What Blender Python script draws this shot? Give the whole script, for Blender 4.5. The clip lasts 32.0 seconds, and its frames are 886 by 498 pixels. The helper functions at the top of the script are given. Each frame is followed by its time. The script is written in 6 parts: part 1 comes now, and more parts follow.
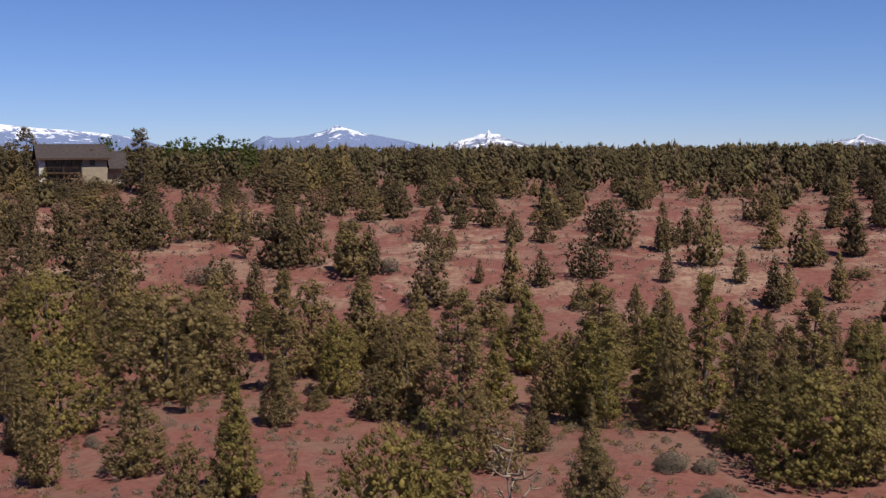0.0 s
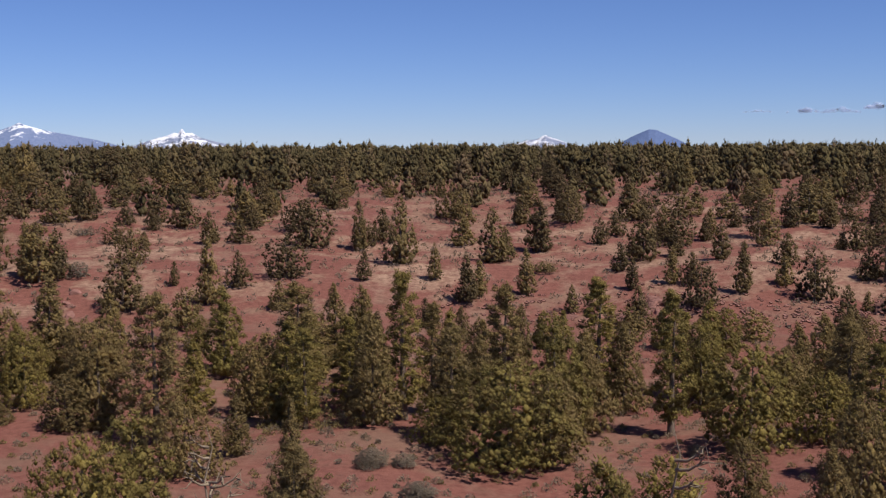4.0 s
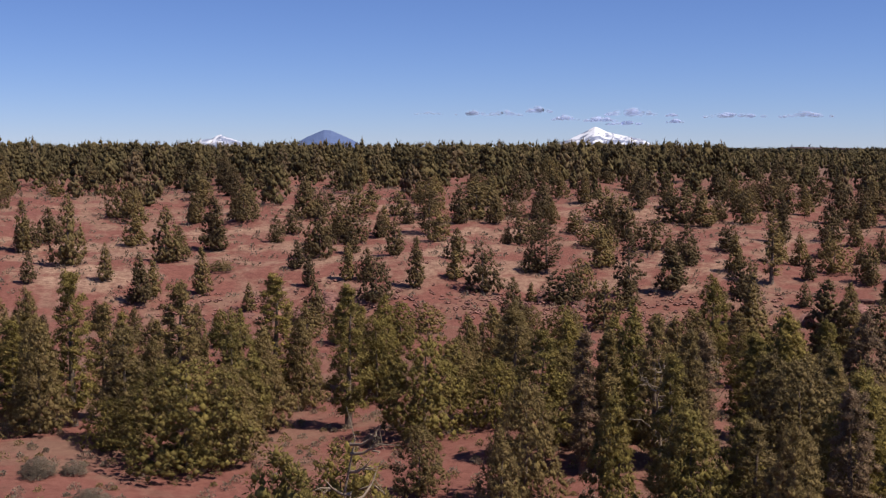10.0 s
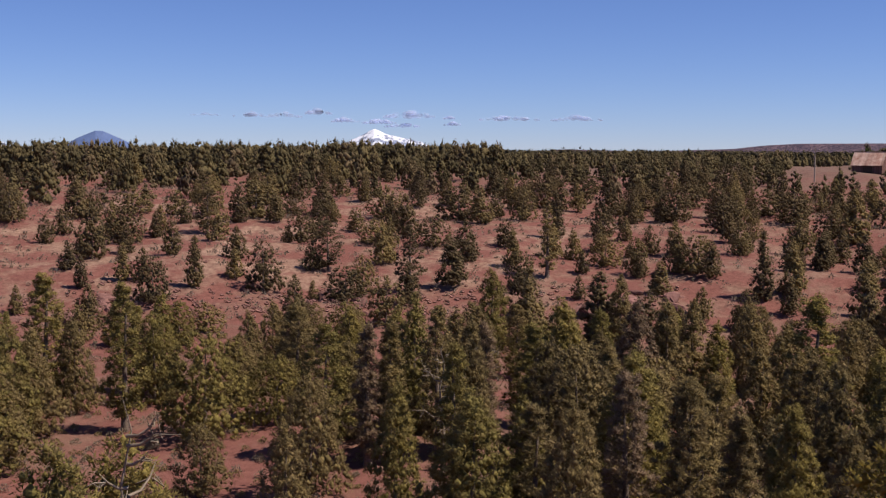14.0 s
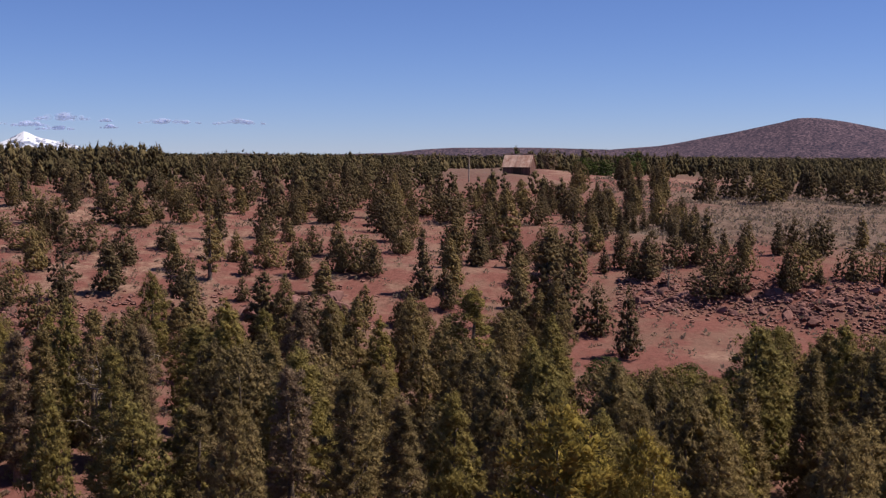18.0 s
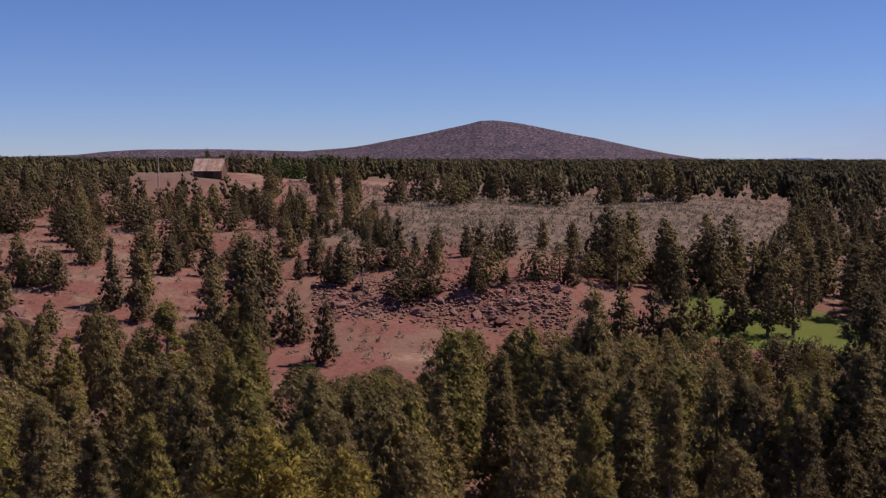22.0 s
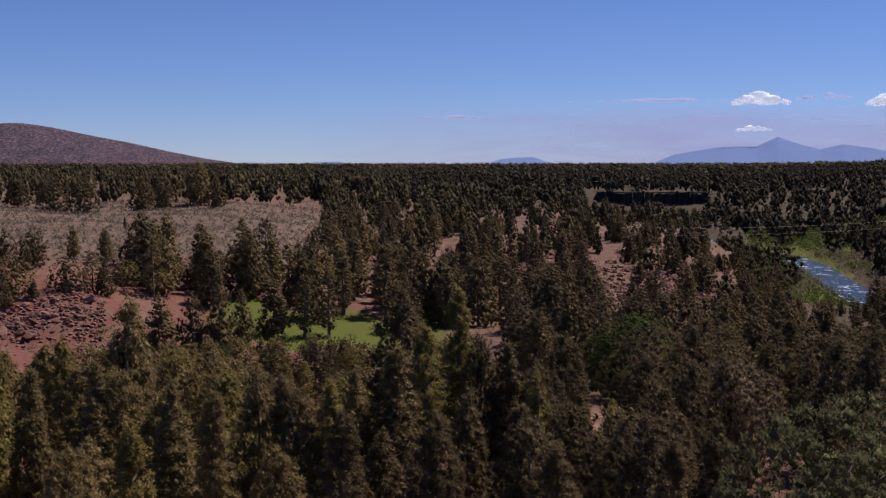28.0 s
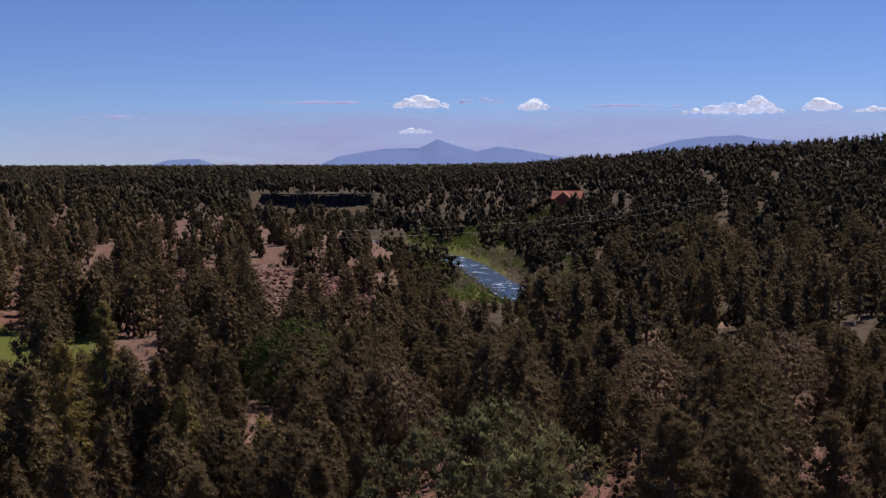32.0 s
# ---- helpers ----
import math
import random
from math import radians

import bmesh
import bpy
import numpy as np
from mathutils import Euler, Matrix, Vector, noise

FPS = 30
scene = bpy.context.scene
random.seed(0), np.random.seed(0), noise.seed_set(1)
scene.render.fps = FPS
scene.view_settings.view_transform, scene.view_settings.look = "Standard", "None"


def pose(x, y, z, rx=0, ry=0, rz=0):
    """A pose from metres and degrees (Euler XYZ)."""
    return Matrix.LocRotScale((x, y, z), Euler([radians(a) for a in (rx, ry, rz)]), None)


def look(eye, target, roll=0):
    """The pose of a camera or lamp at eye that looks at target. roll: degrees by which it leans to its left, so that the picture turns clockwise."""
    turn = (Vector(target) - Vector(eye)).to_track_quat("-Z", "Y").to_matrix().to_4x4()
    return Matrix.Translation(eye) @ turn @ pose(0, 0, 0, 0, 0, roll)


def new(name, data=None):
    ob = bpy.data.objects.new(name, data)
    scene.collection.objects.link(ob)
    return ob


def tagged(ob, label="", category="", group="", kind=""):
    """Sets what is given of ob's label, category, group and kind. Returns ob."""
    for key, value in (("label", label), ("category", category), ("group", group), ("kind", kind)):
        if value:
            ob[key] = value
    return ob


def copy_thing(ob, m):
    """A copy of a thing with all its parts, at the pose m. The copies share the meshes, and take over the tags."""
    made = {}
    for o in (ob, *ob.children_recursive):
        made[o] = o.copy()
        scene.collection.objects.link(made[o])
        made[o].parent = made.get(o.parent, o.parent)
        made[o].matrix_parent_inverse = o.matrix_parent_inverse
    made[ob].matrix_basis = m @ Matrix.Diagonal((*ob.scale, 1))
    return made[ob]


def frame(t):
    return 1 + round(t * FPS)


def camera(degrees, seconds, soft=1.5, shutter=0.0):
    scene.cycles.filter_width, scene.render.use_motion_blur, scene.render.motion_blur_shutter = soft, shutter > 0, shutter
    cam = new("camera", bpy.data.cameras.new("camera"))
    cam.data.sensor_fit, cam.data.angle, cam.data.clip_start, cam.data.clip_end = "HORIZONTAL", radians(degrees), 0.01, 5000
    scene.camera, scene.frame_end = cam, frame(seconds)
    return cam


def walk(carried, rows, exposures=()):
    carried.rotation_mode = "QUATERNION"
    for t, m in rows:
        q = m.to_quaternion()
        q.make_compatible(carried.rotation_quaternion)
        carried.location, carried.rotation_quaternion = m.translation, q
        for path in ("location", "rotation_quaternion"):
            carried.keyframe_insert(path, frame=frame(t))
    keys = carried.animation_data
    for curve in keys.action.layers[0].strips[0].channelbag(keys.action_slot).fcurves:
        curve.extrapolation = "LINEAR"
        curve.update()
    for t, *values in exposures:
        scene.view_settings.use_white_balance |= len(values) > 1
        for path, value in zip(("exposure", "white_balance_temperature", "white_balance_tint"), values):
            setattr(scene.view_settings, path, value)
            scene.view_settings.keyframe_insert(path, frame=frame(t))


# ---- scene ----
cam = camera(39.74, 32.0, soft=1.3)
# seconds, x, y, z in metres, heading clockwise from +y, tilt, lean in degrees
PATH = [
    (0.0, 0.00, 0.00, 30.00, -0.000, -4.588, -0.455), (0.5, 0.01, 0.07, 29.99, 1.113, -4.597, -0.419), (1.0, 0.02, 0.14, 29.98, 2.326, -4.618, -0.363),
    (1.5, 0.03, 0.22, 29.97, 3.858, -4.628, -0.339), (2.0, 0.05, 0.28, 29.96, 5.849, -4.639, -0.305), (2.5, 0.06, 0.33, 29.95, 8.135, -4.648, -0.307),
    (3.0, 0.07, 0.36, 29.96, 10.373, -4.658, -0.297), (3.5, 0.09, 0.37, 29.98, 12.367, -4.678, -0.291), (4.0, 0.10, 0.35, 30.01, 14.093, -4.695, -0.289),
    (4.5, 0.12, 0.31, 30.05, 15.664, -4.715, -0.257), (5.0, 0.14, 0.27, 30.09, 17.148, -4.735, -0.218), (5.5, 0.15, 0.22, 30.11, 18.546, -4.753, -0.173),
    (6.0, 0.16, 0.19, 30.12, 19.857, -4.766, -0.129), (6.5, 0.15, 0.16, 30.11, 21.080, -4.767, -0.096), (7.0, 0.12, 0.12, 30.08, 22.216, -4.757, -0.073),
    (7.5, 0.10, 0.07, 30.05, 23.304, -4.751, -0.057), (8.0, 0.07, 0.04, 30.00, 24.423, -4.746, -0.011), (8.5, 0.06, 0.03, 29.95, 25.578, -4.749, 0.029),
    (9.0, 0.07, 0.04, 29.89, 26.791, -4.743, 0.061), (9.5, 0.10, 0.10, 29.81, 27.990, -4.730, 0.040), (10.0, 0.16, 0.19, 29.73, 29.135, -4.720, 0.052),
    (10.5, 0.23, 0.30, 29.63, 30.250, -4.715, 0.078), (11.0, 0.31, 0.41, 29.53, 31.322, -4.706, 0.115), (11.5, 0.37, 0.51, 29.44, 32.354, -4.685, 0.159),
    (12.0, 0.41, 0.57, 29.36, 33.431, -4.667, 0.142), (12.5, 0.42, 0.60, 29.30, 34.669, -4.651, 0.145), (13.0, 0.41, 0.61, 29.24, 36.101, -4.634, 0.152),
    (13.5, 0.38, 0.60, 29.19, 37.688, -4.625, 0.187), (14.0, 0.36, 0.59, 29.14, 39.386, -4.602, 0.193), (14.5, 0.35, 0.58, 29.10, 41.174, -4.585, 0.194),
    (15.0, 0.37, 0.58, 29.05, 43.008, -4.564, 0.196), (15.5, 0.44, 0.61, 28.99, 44.888, -4.539, 0.200), (16.0, 0.53, 0.63, 28.92, 46.824, -4.513, 0.199),
    (16.5, 0.64, 0.67, 28.85, 48.825, -4.487, 0.189), (17.0, 0.75, 0.70, 28.79, 50.892, -4.460, 0.168), (17.5, 0.84, 0.73, 28.75, 52.934, -4.420, 0.179),
    (18.0, 0.90, 0.76, 28.75, 54.975, -4.373, 0.194), (18.5, 0.93, 0.77, 28.78, 57.010, -4.367, 0.203), (19.0, 0.93, 0.77, 28.86, 58.980, -4.352, 0.161),
    (19.5, 0.91, 0.77, 28.95, 60.824, -4.345, 0.114), (20.0, 0.89, 0.77, 29.05, 62.538, -4.339, 0.082), (20.5, 0.88, 0.77, 29.15, 64.189, -4.337, 0.043),
    (21.0, 0.89, 0.79, 29.21, 65.829, -4.330, 0.022), (21.5, 0.92, 0.82, 29.26, 67.515, -4.303, 0.028), (22.0, 0.95, 0.86, 29.29, 69.248, -4.279, 0.017),
    (22.5, 1.00, 0.91, 29.31, 71.036, -4.253, 0.026), (23.0, 1.05, 0.96, 29.33, 72.833, -4.243, 0.023), (23.5, 1.11, 1.00, 29.34, 74.611, -4.229, -0.005),
    (24.0, 1.18, 1.03, 29.35, 76.364, -4.227, -0.047), (24.5, 1.26, 1.06, 29.35, 78.096, -4.219, -0.064), (25.0, 1.36, 1.08, 29.35, 79.773, -4.208, -0.033),
    (25.5, 1.46, 1.10, 29.34, 81.449, -4.192, -0.045), (26.0, 1.57, 1.11, 29.34, 83.231, -4.173, -0.035), (26.5, 1.68, 1.11, 29.33, 85.109, -4.151, -0.009),
    (27.0, 1.77, 1.09, 29.33, 87.015, -4.128, 0.007), (27.5, 1.84, 1.06, 29.33, 88.883, -4.107, -0.013), (28.0, 1.89, 1.03, 29.34, 90.701, -4.090, -0.074),
    (28.5, 1.93, 0.98, 29.34, 92.448, -4.079, -0.136), (29.0, 1.99, 0.91, 29.35, 94.240, -4.067, -0.126), (29.5, 2.08, 0.80, 29.37, 96.128, -4.063, -0.149),
    (30.0, 2.24, 0.66, 29.40, 98.208, -4.063, -0.171), (30.5, 2.47, 0.47, 29.43, 100.359, -4.078, -0.183), (31.0, 2.74, 0.23, 29.48, 102.520, -4.083, -0.235),
    (31.5, 3.04, -0.01, 29.53, 104.573, -4.071, -0.290), (32.0, 3.32, -0.26, 29.57, 106.147, -4.044, -0.127),
]
walk(cam, [(t, pose(x, y, z, 90 + tilt, 0, -head) @ pose(0, 0, 0, 0, 0, lean)) for t, x, y, z, head, tilt, lean in PATH],
     exposures=[(0.0, 0.26, 6300, 7), (10.0, 0.38, 6480, 10), (14.0, 0.40, 6500, 11), (19.0, 0.28, 6420, 12), (24.0, 0.14, 6300, 12), (32.0, 0.12, 6300, 12)])

# ---- light ----
SUN_AZ, SUN_EL = 142.0, 57.0
world = bpy.data.worlds.new("sky")
scene.world = world
world.use_nodes = True
wn, wl = world.node_tree.nodes, world.node_tree.links
sky = wn.new("ShaderNodeTexSky")
sky.sky_type = "NISHITA"
sky.sun_disc = False
sky.sun_elevation, sky.sun_rotation = radians(SUN_EL), radians(SUN_AZ)
sky.altitude, sky.air_density, sky.dust_density, sky.ozone_density = 3000, 1.0, 0.0, 6.0
tint = wn.new("ShaderNodeMix")
tint.data_type, tint.blend_type = "RGBA", "MULTIPLY"
tint.inputs[0].default_value = 1.0
tint.inputs[7].default_value = (0.86, 0.87, 1.15, 1)
wl.new(sky.outputs[0], tint.inputs[6])
wl.new(tint.outputs[2], wn["Background"].inputs[0])
wn["Background"].inputs[1].default_value = 0.068
sun_data = bpy.data.lights.new("sun", "SUN")
sun_data.energy, sun_data.angle, sun_data.color = 5.0, radians(0.5), (1.0, 0.875, 0.75)
sun = new("sun", sun_data)
a, e = radians(SUN_AZ), radians(SUN_EL)
sun.matrix_world = look((math.sin(a) * math.cos(e) * 300, math.cos(a) * math.cos(e) * 300, math.sin(e) * 300), (0, 0, 0))

# ---- materials ----
def material(name, rough=0.9):
    m = bpy.data.materials.new(name)
    m.use_nodes = True
    b = m.node_tree.nodes["Principled BSDF"]
    b.inputs["Roughness"].default_value = rough
    b.inputs["Specular IOR Level"].default_value = 0.1
    return m, m.node_tree.nodes, m.node_tree.links, b


def node(nodes, kind, **settings):
    n = nodes.new(kind)
    for key, value in settings.items():
        if key in n.inputs:
            n.inputs[key].default_value = value
    return n


def noise_tex(nodes, links, scale, detail=4.0, rough=0.6, vector=None):
    n = node(nodes, "ShaderNodeTexNoise", Scale=scale, Detail=detail, Roughness=rough)
    if vector is not None:
        links.new(vector, n.inputs["Vector"])
    return n.outputs[0]


def ramp(nodes, links, fac, stops):
    r = nodes.new("ShaderNodeValToRGB")
    links.new(fac, r.inputs[0])
    els = r.color_ramp.elements
    while len(els) < len(stops):
        els.new(0.5)
    for el, (p, c) in zip(els, stops):
        el.position, el.color = p, (*c, 1) if len(c) == 3 else c
    return r.outputs[0]


def mix(nodes, links, fac, a, b):
    m = nodes.new("ShaderNodeMix")
    m.data_type = "RGBA"
    for value, socket in ((fac, m.inputs[0]), (a, m.inputs[6]), (b, m.inputs[7])):
        if isinstance(value, (int, float)):
            socket.default_value = value
        elif isinstance(value, tuple):
            socket.default_value = (*value, 1)
        else:
            links.new(value, socket)
    return m.outputs[2]


def bump(nodes, links, b, height, strength, distance):
    n = node(nodes, "ShaderNodeBump", Strength=strength, Distance=distance)
    links.new(height, n.inputs["Height"])
    links.new(n.outputs[0], b.inputs["Normal"])


def see_through(n, l, b, colour):
    """Light passing through thin leaves."""
    t = n.new("ShaderNodeBsdfTranslucent")
    l.new(colour, t.inputs[0])
    m = n.new("ShaderNodeMixShader")
    m.inputs[0].default_value = 0.42
    l.new(b.outputs[0], m.inputs[1])
    l.new(t.outputs[0], m.inputs[2])
    l.new(m.outputs[0], n["Material Output"].inputs[0])


def soft_normal(n, l, b, outward, amount):
    """Sprays shade like the rounded crown that they form."""
    geo = n.new("ShaderNodeNewGeometry")
    m = n.new("ShaderNodeMix")
    m.data_type = "VECTOR"
    m.inputs[0].default_value = amount
    l.new(geo.outputs["Normal"], m.inputs[4])
    l.new(outward, m.inputs[5])
    u = n.new("ShaderNodeVectorMath")
    u.operation = "NORMALIZE"
    l.new(m.outputs[1], u.inputs[0])
    l.new(u.outputs[0], b.inputs["Normal"])


def crown_outward(n, l):
    """The way out of the tuft that a spray belongs to."""
    out = n.new("ShaderNodeAttribute")
    out.attribute_name = "outward"
    turn = n.new("ShaderNodeVectorTransform")
    turn.vector_type, turn.convert_from, turn.convert_to = "NORMAL", "OBJECT", "WORLD"
    l.new(out.outputs["Vector"], turn.inputs[0])
    return turn.outputs[0]


def leaf_material(name, dark, light, dry, crown=False):
    m, n, l, b = material(name, 0.75)
    if crown:
        soft_normal(n, l, b, crown_outward(n, l), 0.62)
    info = n.new("ShaderNodeObjectInfo")
    geo = n.new("ShaderNodeNewGeometry")
    tone = mix(n, l, info.outputs["Random"], dark, light)
    big = noise_tex(n, l, 0.9, 3.0, 0.6, n.new("ShaderNodeTexCoord").outputs["Object"])
    tone = mix(n, l, ramp(n, l, big, [(0.45, (0, 0, 0)), (0.72, (0.6, 0.6, 0.6))]), tone, dry)
    isl = ramp(n, l, geo.outputs["Random Per Island"], [(0.0, (0.84, 0.84, 0.85)), (1.0, (1.2, 1.18, 1.1))])
    grain = noise_tex(n, l, 7.0, 4.0, 0.75, geo.outputs["Position"])
    tone = mix(n, l, ramp(n, l, grain, [(0.36, (0.25, 0.25, 0.25)), (0.56, (0, 0, 0))]), tone, tuple(c * 0.7 for c in dark))
    mul = n.new("ShaderNodeMix")
    mul.data_type, mul.blend_type = "RGBA", "MULTIPLY"
    mul.inputs[0].default_value = 1.0
    l.new(tone, mul.inputs[6])
    l.new(isl, mul.inputs[7])
    l.new(mul.outputs[2], b.inputs["Base Color"])
    see_through(n, l, b, mul.outputs[2])
    return m


def plain_material(name, c1, c2, scale, rough=0.85, strength=0.4, distance=0.02, random_mix=0.0):
    m, n, l, b = material(name, rough)
    co = n.new("ShaderNodeTexCoord").outputs["Object"]
    f = noise_tex(n, l, scale, 6.0, 0.65, co)
    col = mix(n, l, ramp(n, l, f, [(0.3, (0, 0, 0)), (0.7, (1, 1, 1))]), c1, c2)
    if random_mix:
        info = n.new("ShaderNodeObjectInfo")
        shade = ramp(n, l, info.outputs["Random"], [(0.0, (1 - random_mix,) * 3), (1.0, (1 + random_mix,) * 3)])
        mul = n.new("ShaderNodeMix")
        mul.data_type, mul.blend_type = "RGBA", "MULTIPLY"
        mul.inputs[0].default_value = 1.0
        l.new(col, mul.inputs[6])
        l.new(shade, mul.inputs[7])
        col = mul.outputs[2]
    l.new(col, b.inputs["Base Color"])
    bump(n, l, b, noise_tex(n, l, scale * 4, 4.0, 0.6, co), strength, distance)
    return m


LEAF = leaf_material("juniper_leaf", (0.180, 0.142, 0.068), (0.262, 0.200, 0.086), (0.240, 0.172, 0.102), True)
LEAF_BRIGHT = leaf_material("bright_leaf", (0.196, 0.168, 0.060), (0.268, 0.216, 0.070), (0.248, 0.182, 0.082), True)
LEAF_YELLOW = leaf_material("yellow_leaf", (0.250, 0.196, 0.048), (0.305, 0.230, 0.054), (0.29, 0.200, 0.068), True)
LEAF_DRY = leaf_material("dry_leaf", (0.200, 0.146, 0.098), (0.260, 0.188, 0.120), (0.240, 0.164, 0.124), True)
# LEAF darkened as a shade copy, for backlit and distant trees
LEAF_SHADED = leaf_material("shaded_juniper_leaf", (0.112, 0.088, 0.050), (0.172, 0.131, 0.066), (0.165, 0.118, 0.078), True)
LEAF_SAGE = leaf_material("sage_leaf", (0.185, 0.152, 0.120), (0.275, 0.232, 0.182), (0.26, 0.19, 0.135))
LEAF_SCRUB = leaf_material("scrub_leaf", (0.200, 0.172, 0.142), (0.300, 0.260, 0.212), (0.27, 0.21, 0.155), True)
LEAF_DEEP = leaf_material("deep_green_leaf", (0.104, 0.110, 0.054), (0.158, 0.158, 0.076), (0.15, 0.14, 0.08), True)
LEAF_GRASS = leaf_material("dry_grass", (0.20, 0.165, 0.075), (0.29, 0.235, 0.115), (0.29, 0.22, 0.13))
LEAF_GREEN = leaf_material("willow_leaf", (0.05, 0.08, 0.02), (0.085, 0.115, 0.028), (0.10, 0.11, 0.04))
LEAF_FRESH = leaf_material("broad_leaf", (0.050, 0.078, 0.022), (0.085, 0.112, 0.028), (0.095, 0.105, 0.04), True)
LEAF_WOOD, n, l, b = material("wood_leaf", 0.8)
tone = n.new("ShaderNodeAttribute")
tone.attribute_name = "tone"
rnd = n.new("ShaderNodeNewGeometry").outputs["Random Per Island"]
# lowest tones: leaf colour darkened for the backlit valley wood
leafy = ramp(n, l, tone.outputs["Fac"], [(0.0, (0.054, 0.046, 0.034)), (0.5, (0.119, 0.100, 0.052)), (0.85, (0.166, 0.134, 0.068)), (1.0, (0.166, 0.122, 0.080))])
mul = n.new("ShaderNodeMix")
mul.data_type, mul.blend_type = "RGBA", "MULTIPLY"
mul.inputs[0].default_value = 1.0
l.new(leafy, mul.inputs[6])
l.new(ramp(n, l, rnd, [(0.0, (0.8, 0.8, 0.8)), (1.0, (1.2, 1.18, 1.12))]), mul.inputs[7])
l.new(mul.outputs[2], b.inputs["Base Color"])
see_through(n, l, b, mul.outputs[2])
soft_normal(n, l, b, crown_outward(n, l), 0.75)
BARK = plain_material("bark", (0.10, 0.075, 0.06), (0.20, 0.16, 0.135), 3.0, 0.95, 0.8, 0.05)
DEADWOOD = plain_material("dead_wood", (0.15, 0.12, 0.09), (0.28, 0.23, 0.17), 4.0, 0.9, 0.6, 0.03)
ROCK = plain_material("lava_rock", (0.105, 0.056, 0.050), (0.250, 0.132, 0.114), 0.9, 0.95, 0.7, 0.1, 0.35)

# soil: red cinder, pale clay, sage litter, lawn; the sheet carries the kind of cover as an attribute
SOIL, n, l, b = material("soil", 0.95)
co = n.new("ShaderNodeTexCoord").outputs["Object"]
cover = n.new("ShaderNodeVertexColor")
cover.layer_name = "cover"
sep = n.new("ShaderNodeSeparateColor")
l.new(cover.outputs[0], sep.inputs[0])
fine = noise_tex(n, l, 1.6, 8.0, 0.7, co)
mid = noise_tex(n, l, 0.16, 6.0, 0.65, co)
wide = noise_tex(n, l, 0.035, 4.0, 0.6, co)
red = mix(n, l, ramp(n, l, fine, [(0.3, (0, 0, 0)), (0.7, (1, 1, 1))]), (0.112, 0.044, 0.037), (0.200, 0.090, 0.073))
pale = mix(n, l, ramp(n, l, fine, [(0.38, (0, 0, 0)), (0.6, (1, 1, 1))]), (0.155, 0.088, 0.067), (0.37, 0.255, 0.188))
litter = mix(n, l, fine, (0.108, 0.064, 0.049), (0.215, 0.140, 0.104))
ground_col = mix(n, l, ramp(n, l, mid, [(0.46, (0, 0, 0)), (0.60, (0.7, 0.7, 0.7))]), red, litter)
two = n.new("ShaderNodeMath")
two.operation = "MULTIPLY"
l.new(sep.outputs[2], two.inputs[0])
l.new(ramp(n, l, mid, [(0.46, (0, 0, 0)), (0.58, (1, 1, 1))]), two.inputs[1])
ground_col = mix(n, l, two.outputs[0], ground_col, pale)
sage = mix(n, l, ramp(n, l, noise_tex(n, l, 0.7, 5.0, 0.7, co), [(0.4, (0, 0, 0)), (0.6, (1, 1, 1))]), (0.090, 0.060, 0.047), (0.170, 0.120, 0.094))
ground_col = mix(n, l, sep.outputs[0], ground_col, sage)
lawn = mix(n, l, fine, (0.055, 0.075, 0.014), (0.12, 0.125, 0.03))
ground_col = mix(n, l, sep.outputs[1], ground_col, lawn)
# darker ground tone in the valley and far out, there in place of treetops
dark_ground = mix(n, l, mid, (0.030, 0.028, 0.018), (0.085, 0.068, 0.048))
ground_col = mix(n, l, cover.outputs["Alpha"], ground_col, dark_ground)
l.new(ground_col, b.inputs["Base Color"])
bump(n, l, b, fine, 0.6, 0.15)

# ---- ground ----
EYE = 30.0
DIST = (0, 60, 105, 125, 138, 146, 170, 200, 240, 320, 450, 560, 700, 1200, 4900)
# how far the ground lies below the eye, out along each heading
WEST = {
    -180: (16, 17, 17, 17, 17, 17, 17, 16, 16, 15, 14, 13, 12, 9, 6),
    -60: (18, 19, 19, 18, 17, 16, 14, 12, 9, 7, 7, 7, 7, 7, 7),
    -25: (18, 20, 19.5, 17.5, 15.5, 14.3, 12, 9, 6.6, 6.4, 6.8, 7, 7, 7, 7),
    35: (18, 20, 20, 18.4, 15.8, 14.4, 12, 8.8, 6.8, 6.4, 6.8, 7, 7, 7.5, 8),
    48: (18, 20.5, 20.5, 19, 16.5, 15, 12.8, 10.2, 8, 6.6, 7, 7.5, 8, 8, 8),
    58: (18, 21, 21, 20, 17.8, 15.6, 13.5, 11.5, 9.3, 6, 6, 8, 9, 9, 9),
}
TERRACE = {
    64: (18, 21, 21.3, 20.8, 18.6, 15.4, 13.6, 12.3, 11.4, 8.5, 8, 9, 10, 10, 10),
    72: (18, 21, 21.5, 21, 19.2, 15.4, 13.6, 12.4, 12.1, 12.0, 12, 12, 11.5, 11, 11),
    80: (18, 21, 22, 22, 21.5, 20.5, 16, 13.4, 12.6, 12.2, 12.2, 12.2, 12, 11, 11),
    88: (18, 21, 22, 22, 22, 22, 20, 17.3, 16, 14.6, 13.4, 13, 12.5, 11.5, 11),
    94: (18, 21, 22, 22, 22, 22, 21, 18, 16.8, 15.4, 14.5, 14, 13, 11.5, 11),
}
